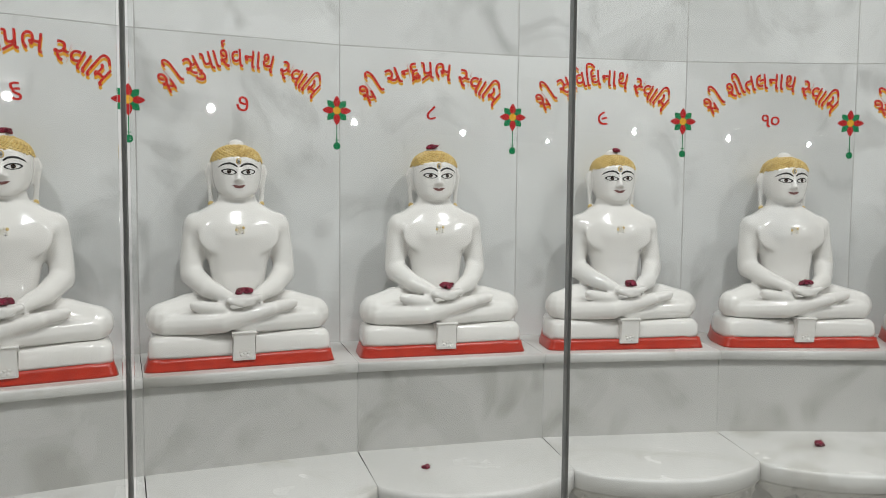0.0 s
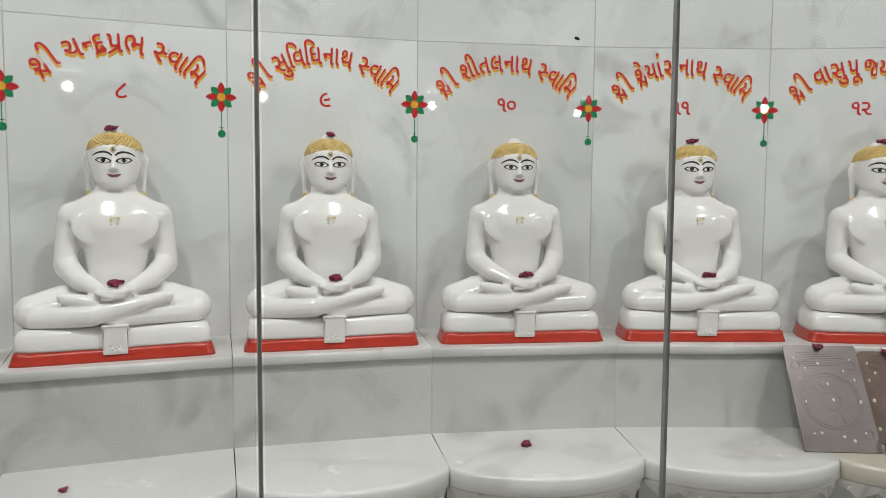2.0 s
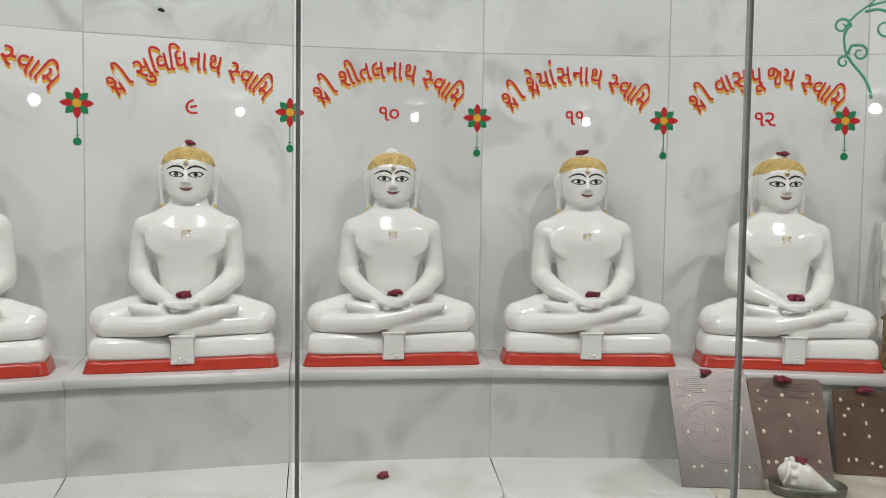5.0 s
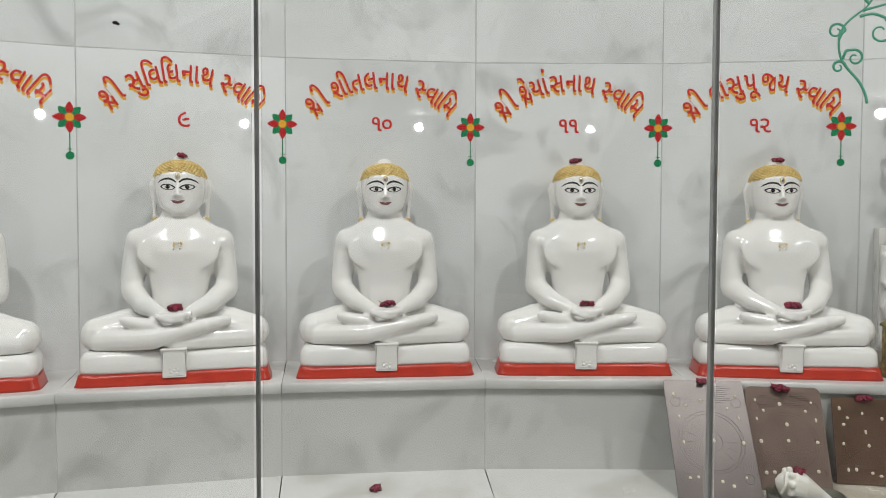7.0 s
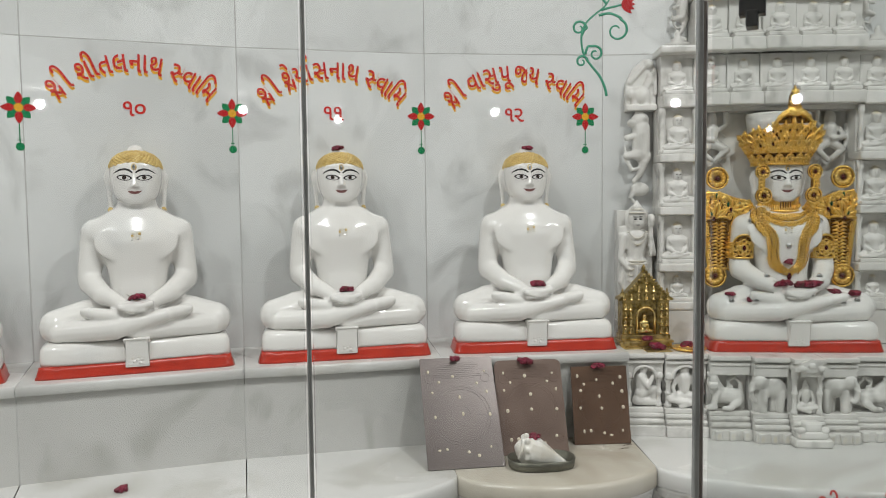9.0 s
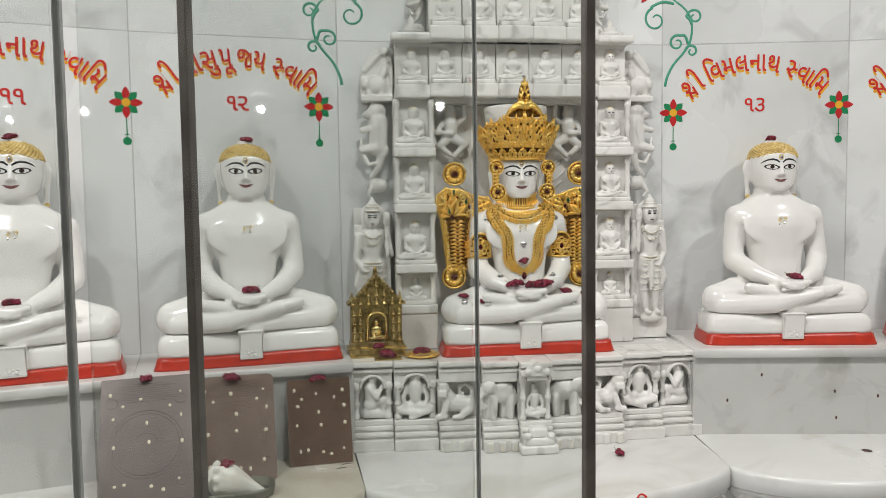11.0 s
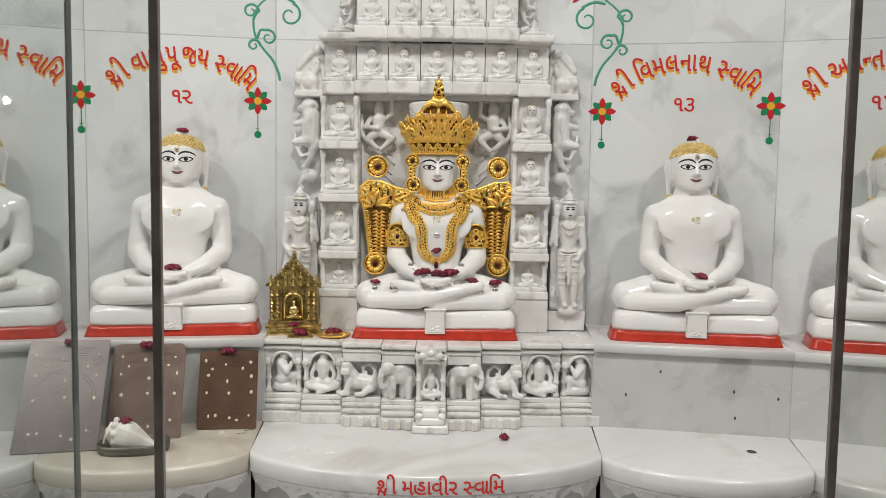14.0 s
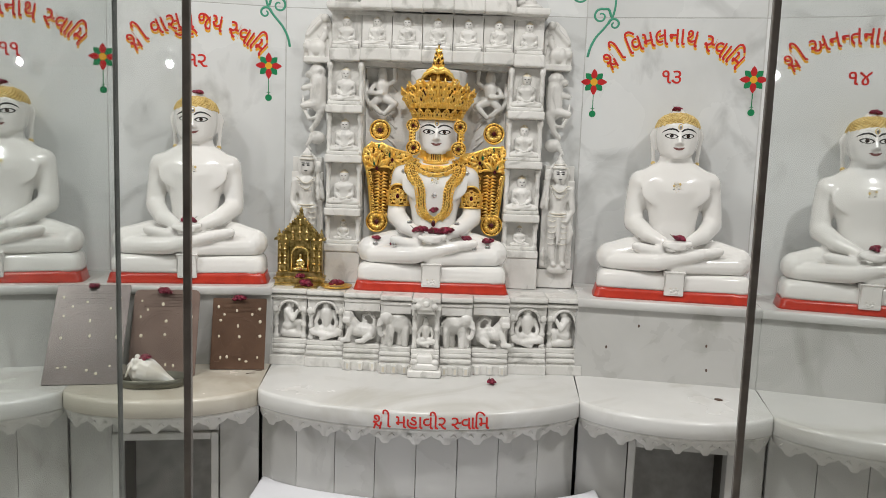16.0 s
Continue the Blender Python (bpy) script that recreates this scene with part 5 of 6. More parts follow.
def crown_xy(a, r):
    return Vector((r * math.sin(a), -r * math.cos(a), 0))


def drop(cx, cz, w, h, y, n=14):
    """A closed teardrop loop with its point up."""
    return [(cx + w * math.sin(2 * math.pi * i / n) * (1 - 0.45 * math.cos(2 * math.pi * i / n + math.pi)) * 0.8, y, cz - h * math.cos(2 * math.pi * i / n)) for i in range(n + 1)]


def crown_leaf(w, h, stone):
    """A pierced gold leaf: backing with shade-dark spots for openings, raised rim, teardrop, paired scrolls and a
    three-lobed tip.
    """
    bm = bmesh.new()
    out = [(-0.45, 0), (0.45, 0), (0.85, 0.16), (0.72, 0.34), (0.98, 0.50), (0.62, 0.66), (0.5, 0.80), (0.16, 0.86), (0.0, 1.0), (-0.16, 0.86), (-0.5, 0.80), (-0.62, 0.66), (-0.98, 0.50), (-0.72, 0.34), (-0.85, 0.16)]
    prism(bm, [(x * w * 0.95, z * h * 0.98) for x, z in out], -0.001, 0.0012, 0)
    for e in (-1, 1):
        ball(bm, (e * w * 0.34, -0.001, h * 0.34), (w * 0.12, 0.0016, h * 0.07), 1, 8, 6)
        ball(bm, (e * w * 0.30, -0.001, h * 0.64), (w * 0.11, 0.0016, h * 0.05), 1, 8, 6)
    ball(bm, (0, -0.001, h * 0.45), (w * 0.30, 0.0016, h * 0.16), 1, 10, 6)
    tube(bm, [(x * w, -0.002, z * h) for x, z in out[1:] + out[:1]], 0.0021, 0, 6)
    tube(bm, drop(0, h * 0.46, w * 0.36, h * 0.19, -0.0038), 0.0023, 0, 6)
    ball(bm, (0, -0.002, h * 0.43), (w * 0.16, 0.003, h * 0.09), 2 if stone else 1, 8, 6)
    for e in (-1, 1):
        swirl(bm, e * w * 0.46, h * 0.16, -0.0035, w * 0.32, -e, 1.57, 0.0026)
        swirl(bm, e * w * 0.62, h * 0.49, -0.0038, w * 0.26, e, -1.2, 0.0024)
        tube(bm, [(0, -0.003, h * 0.66), (e * w * 0.20, -0.005, h * 0.80), (e * w * 0.46, -0.005, h * 0.79), (e * w * 0.52, -0.004, h * 0.70)], [0.0022, 0.0032, 0.003, 0.0016], 0, 6)
    tube(bm, [(0, -0.003, h * 0.64), (0, -0.006, h * 0.82), (0, -0.004, h * 1.02)], [0.002, 0.0048, 0.0014], 0, 6)
    return bm


for zb, r0, r1, h, n, w, off in ((-0.014, 0.080, 0.094, 0.046, 18, 0.0155, 0.0), (0.030, 0.098, 0.124, 0.080, 18, 0.0225, 0.5), (0.036, 0.096, 0.134, 0.118, 15, 0.036, 0.0), (0.050, 0.094, 0.122, 0.098, 15, 0.034, 0.5)):
    for k in range(n):
        a = 2 * math.pi * (k + off) / n
        tall = h if zb < 0 else h * (0.66 + 0.34 * max(0, math.cos(a)) ** 1.3)
        tilt = math.degrees(math.atan2((r1 - r0) * (1.0 if zb < 0 else 0.8 + 0.2 * abs(math.sin(a))), tall))
        p = crown_xy(a, r0)
        part("leaf_plate", crown_leaf(w, tall, k % 2 == 0), GOLDS, crown, m=Matrix.Translation((p.x, p.y, zb)) @ Matrix.Rotation(a, 4, "Z") @ Matrix.Rotation(radians(tilt), 4, "X"))
bm = bmesh.new()
for zb, r, q in ((-0.012, 0.082, 0.005), (0.032, 0.096, 0.0045)):
    tube(bm, [crown_xy(2 * math.pi * i / 40, r) + Vector((0, 0, zb)) for i in range(41)], q, 0, 7)
    for i in range(40):
        ball(bm, crown_xy(2 * math.pi * i / 40, r + q) + Vector((0, 0, zb)), q * 0.75, 0, 6, 5)
part("bands", bm, GOLDS, crown, "beaded gold bands", True)
bm = bmesh.new()
for e in (-1, 1):
    for k, (w, z1, z0) in enumerate(((0.016, 0.212, 0.185), (0.030, 0.210, 0.178), (0.044, 0.204, 0.168), (0.057, 0.192, 0.158))):
        tube(bm, [(0, -0.131, 0.185), (e * w * 0.35, -0.130, z1 + 0.004), (e * w * 0.75, -0.127, z1 - 0.010), (e * w, -0.121, z0)], [0.006, 0.009, 0.008, 0.004], 0, 8)
    swirl(bm, e * 0.060, 0.158, -0.121, 0.008, e, 0, 0.003)
    for k in range(4):
        z, w = 0.212 + 0.020 * k, 0.020 - 0.0035 * k
        tube(bm, [(0, -0.127, z - 0.008), (e * w * 0.8, -0.129, z), (e * w, -0.127, z + 0.010)], [0.0035, 0.0048, 0.002], 0, 7)
prism(bm, [(-0.056, 0.158), (0.056, 0.158), (0.045, 0.190), (0.02, 0.205), (-0.02, 0.205), (-0.045, 0.190)], -0.122, -0.117, 1)
prism(bm, [(-0.012, 0.195), (0.012, 0.195), (0.019, 0.222), (0.014, 0.26), (0.0, 0.292), (-0.014, 0.26), (-0.019, 0.222)], -0.124, -0.117, 1)
tube(bm, drop(0, 0.226, 0.013, 0.022, -0.129), 0.003, 0, 7)
ball(bm, (0, -0.127, 0.222), (0.0055, 0.004, 0.010), 2)
tube(bm, [(0, -0.127, 0.248), (0, -0.130, 0.268), (0, -0.125, 0.296)], [0.003, 0.007, 0.002], 0, 7)
tube(bm, [(0, -0.112, 0.10), (0, -0.120, 0.20)], [0.009, 0.006], 0, 8)
bmesh.ops.translate(bm, vec=(0, 0.004, -0.024), verts=bm.verts)
part("finial", bm, GOLDS, crown, "tall leaf-shaped gold finial", True)
bm = bmesh.new()
ball(bm, (0, -0.117, 0.275), (0.007, 0.006, 0.007))
part("tip_stone", bm, M_SILVER, crown, "glittering clear stone at the tip", True)
bm = bmesh.new()
lathe(bm, [(0.070, 0.02), (0.092, 0.10), (0.101, 0.176), (0.098, 0.186), (0.06, 0.190), (0.01, 0.192)], n=28, m=Matrix.Translation((0, 0.02, 0)))
part("marble_knob", bm, M_CARVED, crown, "pale marble top behind the crown", True)

# ear ornaments, collar, long necklace, armlets and shoulder pieces
for s in (-1, 1):
    thing = tagged(empty("ear_ornament", MAIN @ pose(s * 0.086, 0.0, 0)), "round gold ear ornament with stacked rosettes", "jewellery", "statue ornaments")
    bm = bmesh.new()
    rosette(bm, 0, 0.595, -0.02, 0.024, 8)
    part("upper_rosette", bm, GOLDS, thing)
    bm = bmesh.new()
    rosette(bm, s * -0.004, 0.515, -0.022, 0.027, 8)
    part("lower_rosette", bm, GOLDS, thing)
    bm = bmesh.new()
    for z in (0.545, 0.557, 0.569):
        swirl(bm, s * 0.004, z, -0.024, 0.011, s, 0, 0.003)
    box(bm, -0.010, 0.010, -0.02, -0.012, 0.535, 0.58, 1)
    part("link", bm, GOLDS, thing)

collar = tagged(empty("collar", MAIN), "broad gold collar with beaded rows round the neck", "jewellery", "statue ornaments")
bm = bmesh.new()
def round_neck(t, rx, ry, z):
    return Vector((rx * math.sin(t), 0.058 - ry * math.cos(t), z - 0.010 * math.cos(t)))


turns = [radians(-105 + 210 * j / 34) for j in range(35)]
loft(bm, [[round_neck(t, rx, ry, z) for t in turns] for z, rx, ry in ((0.512, 0.063, 0.056), (0.490, 0.064, 0.057), (0.470, 0.072, 0.062))], 0, False, False)
for z, rx, ry, q in ((0.513, 0.064, 0.057, 0.0035), (0.471, 0.073, 0.063, 0.0045), (0.459, 0.083, 0.070, 0.005)):
    tube(bm, [round_neck(t, rx, ry, z) for t in turns], q, 0, 7)
for t in turns:
    tube(bm, [round_neck(t, 0.074, 0.064, 0.468), round_neck(t, 0.0655, 0.0585, 0.492)], [0.003, 0.0014], 0, 6)
    ball(bm, round_neck(t, 0.084, 0.073, 0.456), 0.0048, 0, 7, 5)
for k in range(-2, 3):
    tube(bm, [round_neck(k * 0.12, 0.067, 0.060, 0.506), round_neck(k * 0.12, 0.067, 0.060, 0.480)], 0.0022, 1, 6)
part("neck_band", bm, GOLDS, collar, "", True)
tree_main = BVHTree.FromPolygons([v.co.copy() for v in main.data.vertices], [list(p.vertices) for p in main.data.polygons])


def front_y(x, z, lift=0.004):
    hit = tree_main.ray_cast(Vector((x, -1, z)), Vector((0, 1, 0)))
    return (hit[0].y if hit[0] is not None else 0.0) - lift


bm = bmesh.new()
for q in (0.2, 0.9):
    tube(bm, [(a * (0.075 + 0.017 * q), front_y(a * (0.075 + 0.017 * q), 0.466 - (0.030 + 0.012 * q) * (1 - abs(a) ** 2.2) - 0.006 * q, 0.0015), 0.466 - (0.030 + 0.012 * q) * (1 - abs(a) ** 2.2) - 0.006 * q)
              for a in [-1 + i / 12 for i in range(25)]], 0.0058, 1, 6)
for t in range(-13, 14):
    a = t / 13
    for q, r in ((0.0, 0.010), (1.0, 0.011)):
        x = a * (0.075 + 0.017 * q)
        z = 0.462 - (0.030 + 0.012 * q) * (1 - abs(a) ** 2.2) - 0.006 * q + 0.004
        ball(bm, (x, front_y(x, z), z), (r * 0.55, 0.005, r * 0.6), (2 if (t + int(q)) % 5 == 0 else 0), 7, 5)
        swirl(bm, x, z, front_y(x, z, 0.007), r * 0.75, 1 if t % 2 else -1, t, 0.0022)
tagged(part("pendant", bm, GOLDS, collar, "leafy gold pendants", True), kind="stuff")

necklace = tagged(empty("long_necklace", MAIN), "long U-shaped gold necklace hanging over the chest", "jewellery", "statue ornaments")
bm = bmesh.new()
half = [(0.076, 0.470), (0.086, 0.450), (0.083, 0.430), (0.072, 0.411), (0.058, 0.392), (0.050, 0.370), (0.047, 0.347), (0.047, 0.324), (0.045, 0.302), (0.038, 0.282), (0.025, 0.268), (0.012, 0.261)]
half = [q for (xa, za), (xb, zb) in zip(half, half[1:]) for q in ((xa, za), ((xa + xb) / 2, (za + zb) / 2))] + half[-1:]
path = [(-x, z) for x, z in half] + [(0.0, 0.259)] + half[::-1]
for w in (-0.008, 0.008):
    tube(bm, [(x + w, front_y(x + w, z, 0.0015), z) for x, z in path], 0.0065, 1, 6)
for j, (x, z) in enumerate(path):
    y = front_y(x, z)
    for e in (-0.011, 0.0, 0.011):
        ball(bm, (x + e, front_y(x + e, z), z), (0.0058, 0.004, 0.0058), 1 if e == 0 else 0, 7, 5)
    swirl(bm, x + math.copysign(0.014, x), z - 0.002, front_y(x + math.copysign(0.014, x), z, 0.006), 0.0095, 1 if x > 0 else -1, j, 0.0022)
    swirl(bm, x, z, y - 0.004, 0.008, -1 if x > 0 else 1, j, 0.002)
for t in range(-4, 5):
    x = t * 0.0115
    z = 0.252 + 0.012 * (abs(t) ** 1.4) / 2
    swirl(bm, x, z, front_y(x, z, 0.007), 0.011, 1 if t > 0 else -1, t, 0.0026)
ball(bm, (0, front_y(0, 0.242, 0.006), 0.242), (0.008, 0.005, 0.012), 2)
for j, (x, z) in enumerate(half[1:9]):
    for e in (-1, 1):
        xo, zo = e * (x + 0.019), z - 0.004
        ball(bm, (xo, front_y(xo, zo, 0.002), zo), (0.0105, 0.004, 0.011), 1, 8, 6)
        swirl(bm, xo, zo, front_y(xo, zo, 0.006), 0.0105, e if j % 2 else -e, j, 0.0027, 0, 1.3)
part("chain", bm, GOLDS, necklace, "", True)

for s in (-1, 1):
    armlet = tagged(empty("armlet", MAIN @ pose(s * 0.1365, 0.046, 0.332)), "domed gold armlet set with a dark stone", "jewellery", "statue ornaments")
    bm = bmesh.new()
    ringp = lambda z, r: [Vector((r * math.cos(t), r * math.sin(t), z)) for t in [2 * math.pi * i / 28 for i in range(28)]]
    loft(bm, [ringp(-0.030, 0.041), ringp(-0.029, 0.043), ringp(0.019, 0.044), ringp(0.021, 0.042)], 0)
    for z in (-0.030, 0.020):
        tube(bm, [(0.044 * math.cos(2 * math.pi * i / 28), 0.044 * math.sin(2 * math.pi * i / 28), z) for i in range(29)], 0.0036, 0, 7)
    for k in range(18):
        a = 2 * math.pi * k / 18
        bead = Matrix.Rotation(a, 4, "Z")
        for z in (-0.016, 0.004):
            ball(bm, (0, -0.044, z), (0.006, 0.003, 0.007), 0, 7, 5, bead)
    part("band", bm, GOLDS, armlet, "", True)
    bm = bmesh.new()
    out = [(-0.034, -0.030), (0.034, -0.030), (0.035, 0.014)] + [(0.034 * math.cos(math.pi * i / 12), 0.016 + 0.033 * math.sin(math.pi * i / 12)) for i in range(13)] + [(-0.035, 0.014)]
    prism(bm, [(x * 0.93, z * 0.95) for x, z in out], -0.0475, -0.0455, 1)
    tube(bm, [(x, -0.048, z) for x, z in out + out[:1]], 0.0036, 0, 6)
    for k in range(8):
        a = 2 * math.pi * k / 8
        tube(bm, [(x * 0.5, y, z * 0.5 + 0.004) for x, y, z in [(0.030 * math.cos(a) + 0.016 * math.cos(b), -0.049, 0.040 * math.sin(a) + 0.018 * math.sin(b)) for b in [2 * math.pi * i / 10 for i in range(11)]]], 0.0026, 0, 6)
    for x in (-0.026, 0.026):
        for z in (-0.020, 0.0, 0.018):
            swirl(bm, x, z, -0.049, 0.007, 1 if x > 0 else -1, z * 90, 0.0026)
    tube(bm, [(0.010 * math.sin(2 * math.pi * i / 14), -0.050, 0.004 + 0.013 * math.cos(2 * math.pi * i / 14)) for i in range(15)], 0.003, 0, 6)
    ball(bm, (0, -0.049, 0.004), (0.006, 0.004, 0.009), 2)
    bmesh.ops.subdivide_edges(bm, edges=[e for e in bm.edges if abs(e.verts[0].co.x - e.verts[1].co.x) > 0.02], cuts=5)
    for v in bm.verts:
        a, r = v.co.x / 0.046, -v.co.y
        v.co.x, v.co.y = r * math.sin(a), -r * math.cos(a)
    part("plate", bm, GOLDS, armlet, "", True)

for s in (-1, 1):
    wing = tagged(empty("shoulder_ornament", MAIN @ pose(0, 0.062, 0)), "large embossed gold shoulder piece with scrolls and rosettes", "jewellery", "statue ornaments")
    out = [(0.075, 0.455), (0.10, 0.495), (0.15, 0.505), (0.20, 0.525), (0.245, 0.528), (0.272, 0.505), (0.275, 0.47), (0.26, 0.43), (0.252, 0.38), (0.245, 0.31), (0.24, 0.26),
           (0.16, 0.26), (0.156, 0.31), (0.158, 0.36), (0.154, 0.41), (0.14, 0.44), (0.11, 0.452)]
    out = [(s * x, z) for x, z in out]
    bm = bmesh.new()
    # backing in the shade-coloured gold, for depth behind the scrolls
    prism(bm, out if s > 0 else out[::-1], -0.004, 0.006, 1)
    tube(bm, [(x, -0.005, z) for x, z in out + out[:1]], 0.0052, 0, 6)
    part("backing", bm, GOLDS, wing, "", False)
    bm = bmesh.new()
    def inside(x, z):
        hit = False
        for (xa, za), (xb, zb) in zip(shape, shape[1:] + shape[:1]):
            if (za > z) != (zb > z) and x < (xb - xa) * (z - za) / (zb - za) + xa:
                hit = not hit
        return hit

    shape = [(abs(x), z) for x, z in out]
    # curled border inside the rim, ribs down the column, and leaf sprays in the wide top
    loop = []
    for (xa, za), (xb, zb) in zip(shape, shape[1:] + shape[:1]):
        steps = max(1, round(math.hypot(xb - xa, zb - za) / 0.013))
        loop += [(xa + (xb - xa) * i / steps, za + (zb - za) * i / steps) for i in range(steps)]
    for j, (x, z) in enumerate(loop):
        q = Vector(((0.20 if z < 0.43 else 0.19) - x, (z if z < 0.43 else 0.475) - z))
        q = q.normalized() * 0.0095 if q.length else q
        swirl(bm, s * (x + q.x), z + q.y, -0.007, 0.0068, s if j % 2 else -s, j * 0.9, 0.0024, 0, 1.0)
    for k in range(13):
        z = 0.268 + 0.0122 * k
        for e in (-1, 1):
            tube(bm, [(s * 0.205, -0.006, z - 0.003), (s * (0.205 + e * 0.010), -0.011, z + 0.006), (s * (0.205 + e * 0.024), -0.006, z + 0.003)], [0.0026, 0.0052, 0.0018], 0, 6)
    for gx in range(10):
        for gz in range(5):
            x, z = 0.085 + 0.020 * gx, 0.448 + 0.019 * gz + 0.009 * (gx % 2)
            if inside(x, z):
                swirl(bm, s * x, z, -0.006, 0.0095, 1 if (gx + gz) % 2 else -1, gx * 1.3 + gz, 0.0032, 0, 1.2)
    rnd = random.Random(8)
    for bx, bz, a0, a1, n, length in ((0.222, 0.435, 0.35, 2.9, 9, 0.066), (0.165, 0.468, 1.9, 3.9, 6, 0.05), (0.24, 0.475, -0.6, 1.9, 6, 0.034), (0.125, 0.468, 1.7, 3.7, 4, 0.034), (0.205, 0.50, 0.2, 3.0, 5, 0.022)):
        for k in range(n):
            a = a0 + (a1 - a0) * k / (n - 1)
            q = length * rnd.uniform(0.75, 1.0)
            bend = 0.5 * (1 if k % 2 else -1)
            pts = [(bx + q * t * math.cos(a + bend * t), bz + q * t * math.sin(a + bend * t)) for t in (0.12, 0.4, 0.7, 0.9, 1.0)]
            pts = [p for p in pts if inside(*p)]
            if len(pts) > 2:
                tube(bm, [(s * x, -0.006 - 0.006 * math.sin(math.pi * i / len(pts)), z) for i, (x, z) in enumerate(pts)], [0.0024, 0.0052, 0.0058, 0.0040, 0.0014][:len(pts)], 0, 7)
                swirl(bm, s * pts[-1][0], pts[-1][1], -0.009, 0.0065, s if k % 2 else -s, a, 0.0024, 0, 1.2)
        ball(bm, (s * bx, -0.008, bz), (0.006, 0.004, 0.008), 2, 8, 6)
        ball(bm, (s * (bx + 0.010), -0.011, bz + 0.018), (0.0045, 0.004, 0.009), 3, 8, 6)
    tagged(part("scrollwork", bm, GOLDS, wing, "raised gold scrolls with green and dark stones", True), kind="stuff")
    for cx, cz, r, nm in ((0.213, 0.578, 0.039, "upper_rosette"), (0.218, 0.235, 0.041, "lower_rosette")):
        bm = bmesh.new()
        rosette(bm, s * cx, cz, -0.004, r, 12)
        part(nm, bm, GOLDS, wing, "", True)

# silver studs on the body
for k, (x, z) in enumerate(((-0.115, 0.428), (0.115, 0.428), (-0.05, 0.372), (0.05, 0.372), (0, 0.345), (-0.085, 0.245), (0.085, 0.245), (-0.205, 0.165), (0.2, 0.165), (-0.135, 0.17), (0.15, 0.16))):
    bm = bmesh.new()
    y = front_y(x, z, 0.0)
    ball(bm, (0, 0, 0), (0.011, 0.005, 0.010), 0, 10, 6)
    tagged(finish("silver_stud", bm, M_SILVER, True, m=MAIN @ pose(x, y - 0.001, z)), "small shiny silver stud stuck on the main statue", "stud", "silver studs")

# ---- offerings and loose things ----
def rose_mesh(name, seed, spread=1.0, petals=15):
    rnd = random.Random(seed)
    bm = bmesh.new()
    for k in range(petals):
        a, q = rnd.uniform(0, 6.28), 0.0125 * spread * math.sqrt(rnd.random())
        m = Matrix.Translation((q * math.cos(a) * 1.25, q * math.sin(a), 0.006 + rnd.uniform(0, 0.006))) @ Euler((rnd.uniform(-0.7, 0.7), rnd.uniform(-0.7, 0.7), a)).to_matrix().to_4x4()
        ball(bm, (0, 0, 0), (0.0115, 0.009, 0.0032 + rnd.uniform(0, 0.003)), 0, 7, 5, m)
    for v in bm.verts:
        v.co += Vector((rnd.uniform(-1, 1), rnd.uniform(-1, 1), rnd.uniform(-1, 1))) * 0.0011
    low = min(v.co.z for v in bm.verts)
    for v in bm.verts:
        v.co.z -= low
    tube(bm, [(0.01, 0, 0.006), (0.018, 0.004, 0.013), (0.026, 0.004, 0.020)], [0.0012, 0.001, 0.0007], 1, 5)
    me = bpy.data.meshes.new(name)
    bm.to_mesh(me)
    bm.free()
    me.materials.append(M_ROSE)
    me.materials.append(M_SEPAL)
    return me


ROSES = [rose_mesh("rose", k) for k in range(4)]
count = 0


def rose(m, label, k=1.0):
    global count
    ob = new("rose", ROSES[count % 4])
    count += 1
    ob.matrix_basis = m @ pose(0, 0, 0, 0, 0, 67 * count) @ Matrix.Diagonal((k, k, k, 1))
    return tagged(ob, label, "flower", "rose offerings")


for bay, deg in SEATS.items():
    seat = ring(deg, R_STATUE, Z_LEDGE)
    rose(seat @ pose(0.004, -0.118 * WIDE, 0.2125 * HIGH), "dark red rose lying in the hands of a marble statue", 1.1)
    if bay not in (2, 5):
        rose(seat @ pose(-0.006 + 0.012 * (bay % 3), 0.055, 0.666 * HIGH), "dark red rose on top of a statue's head", 0.95)


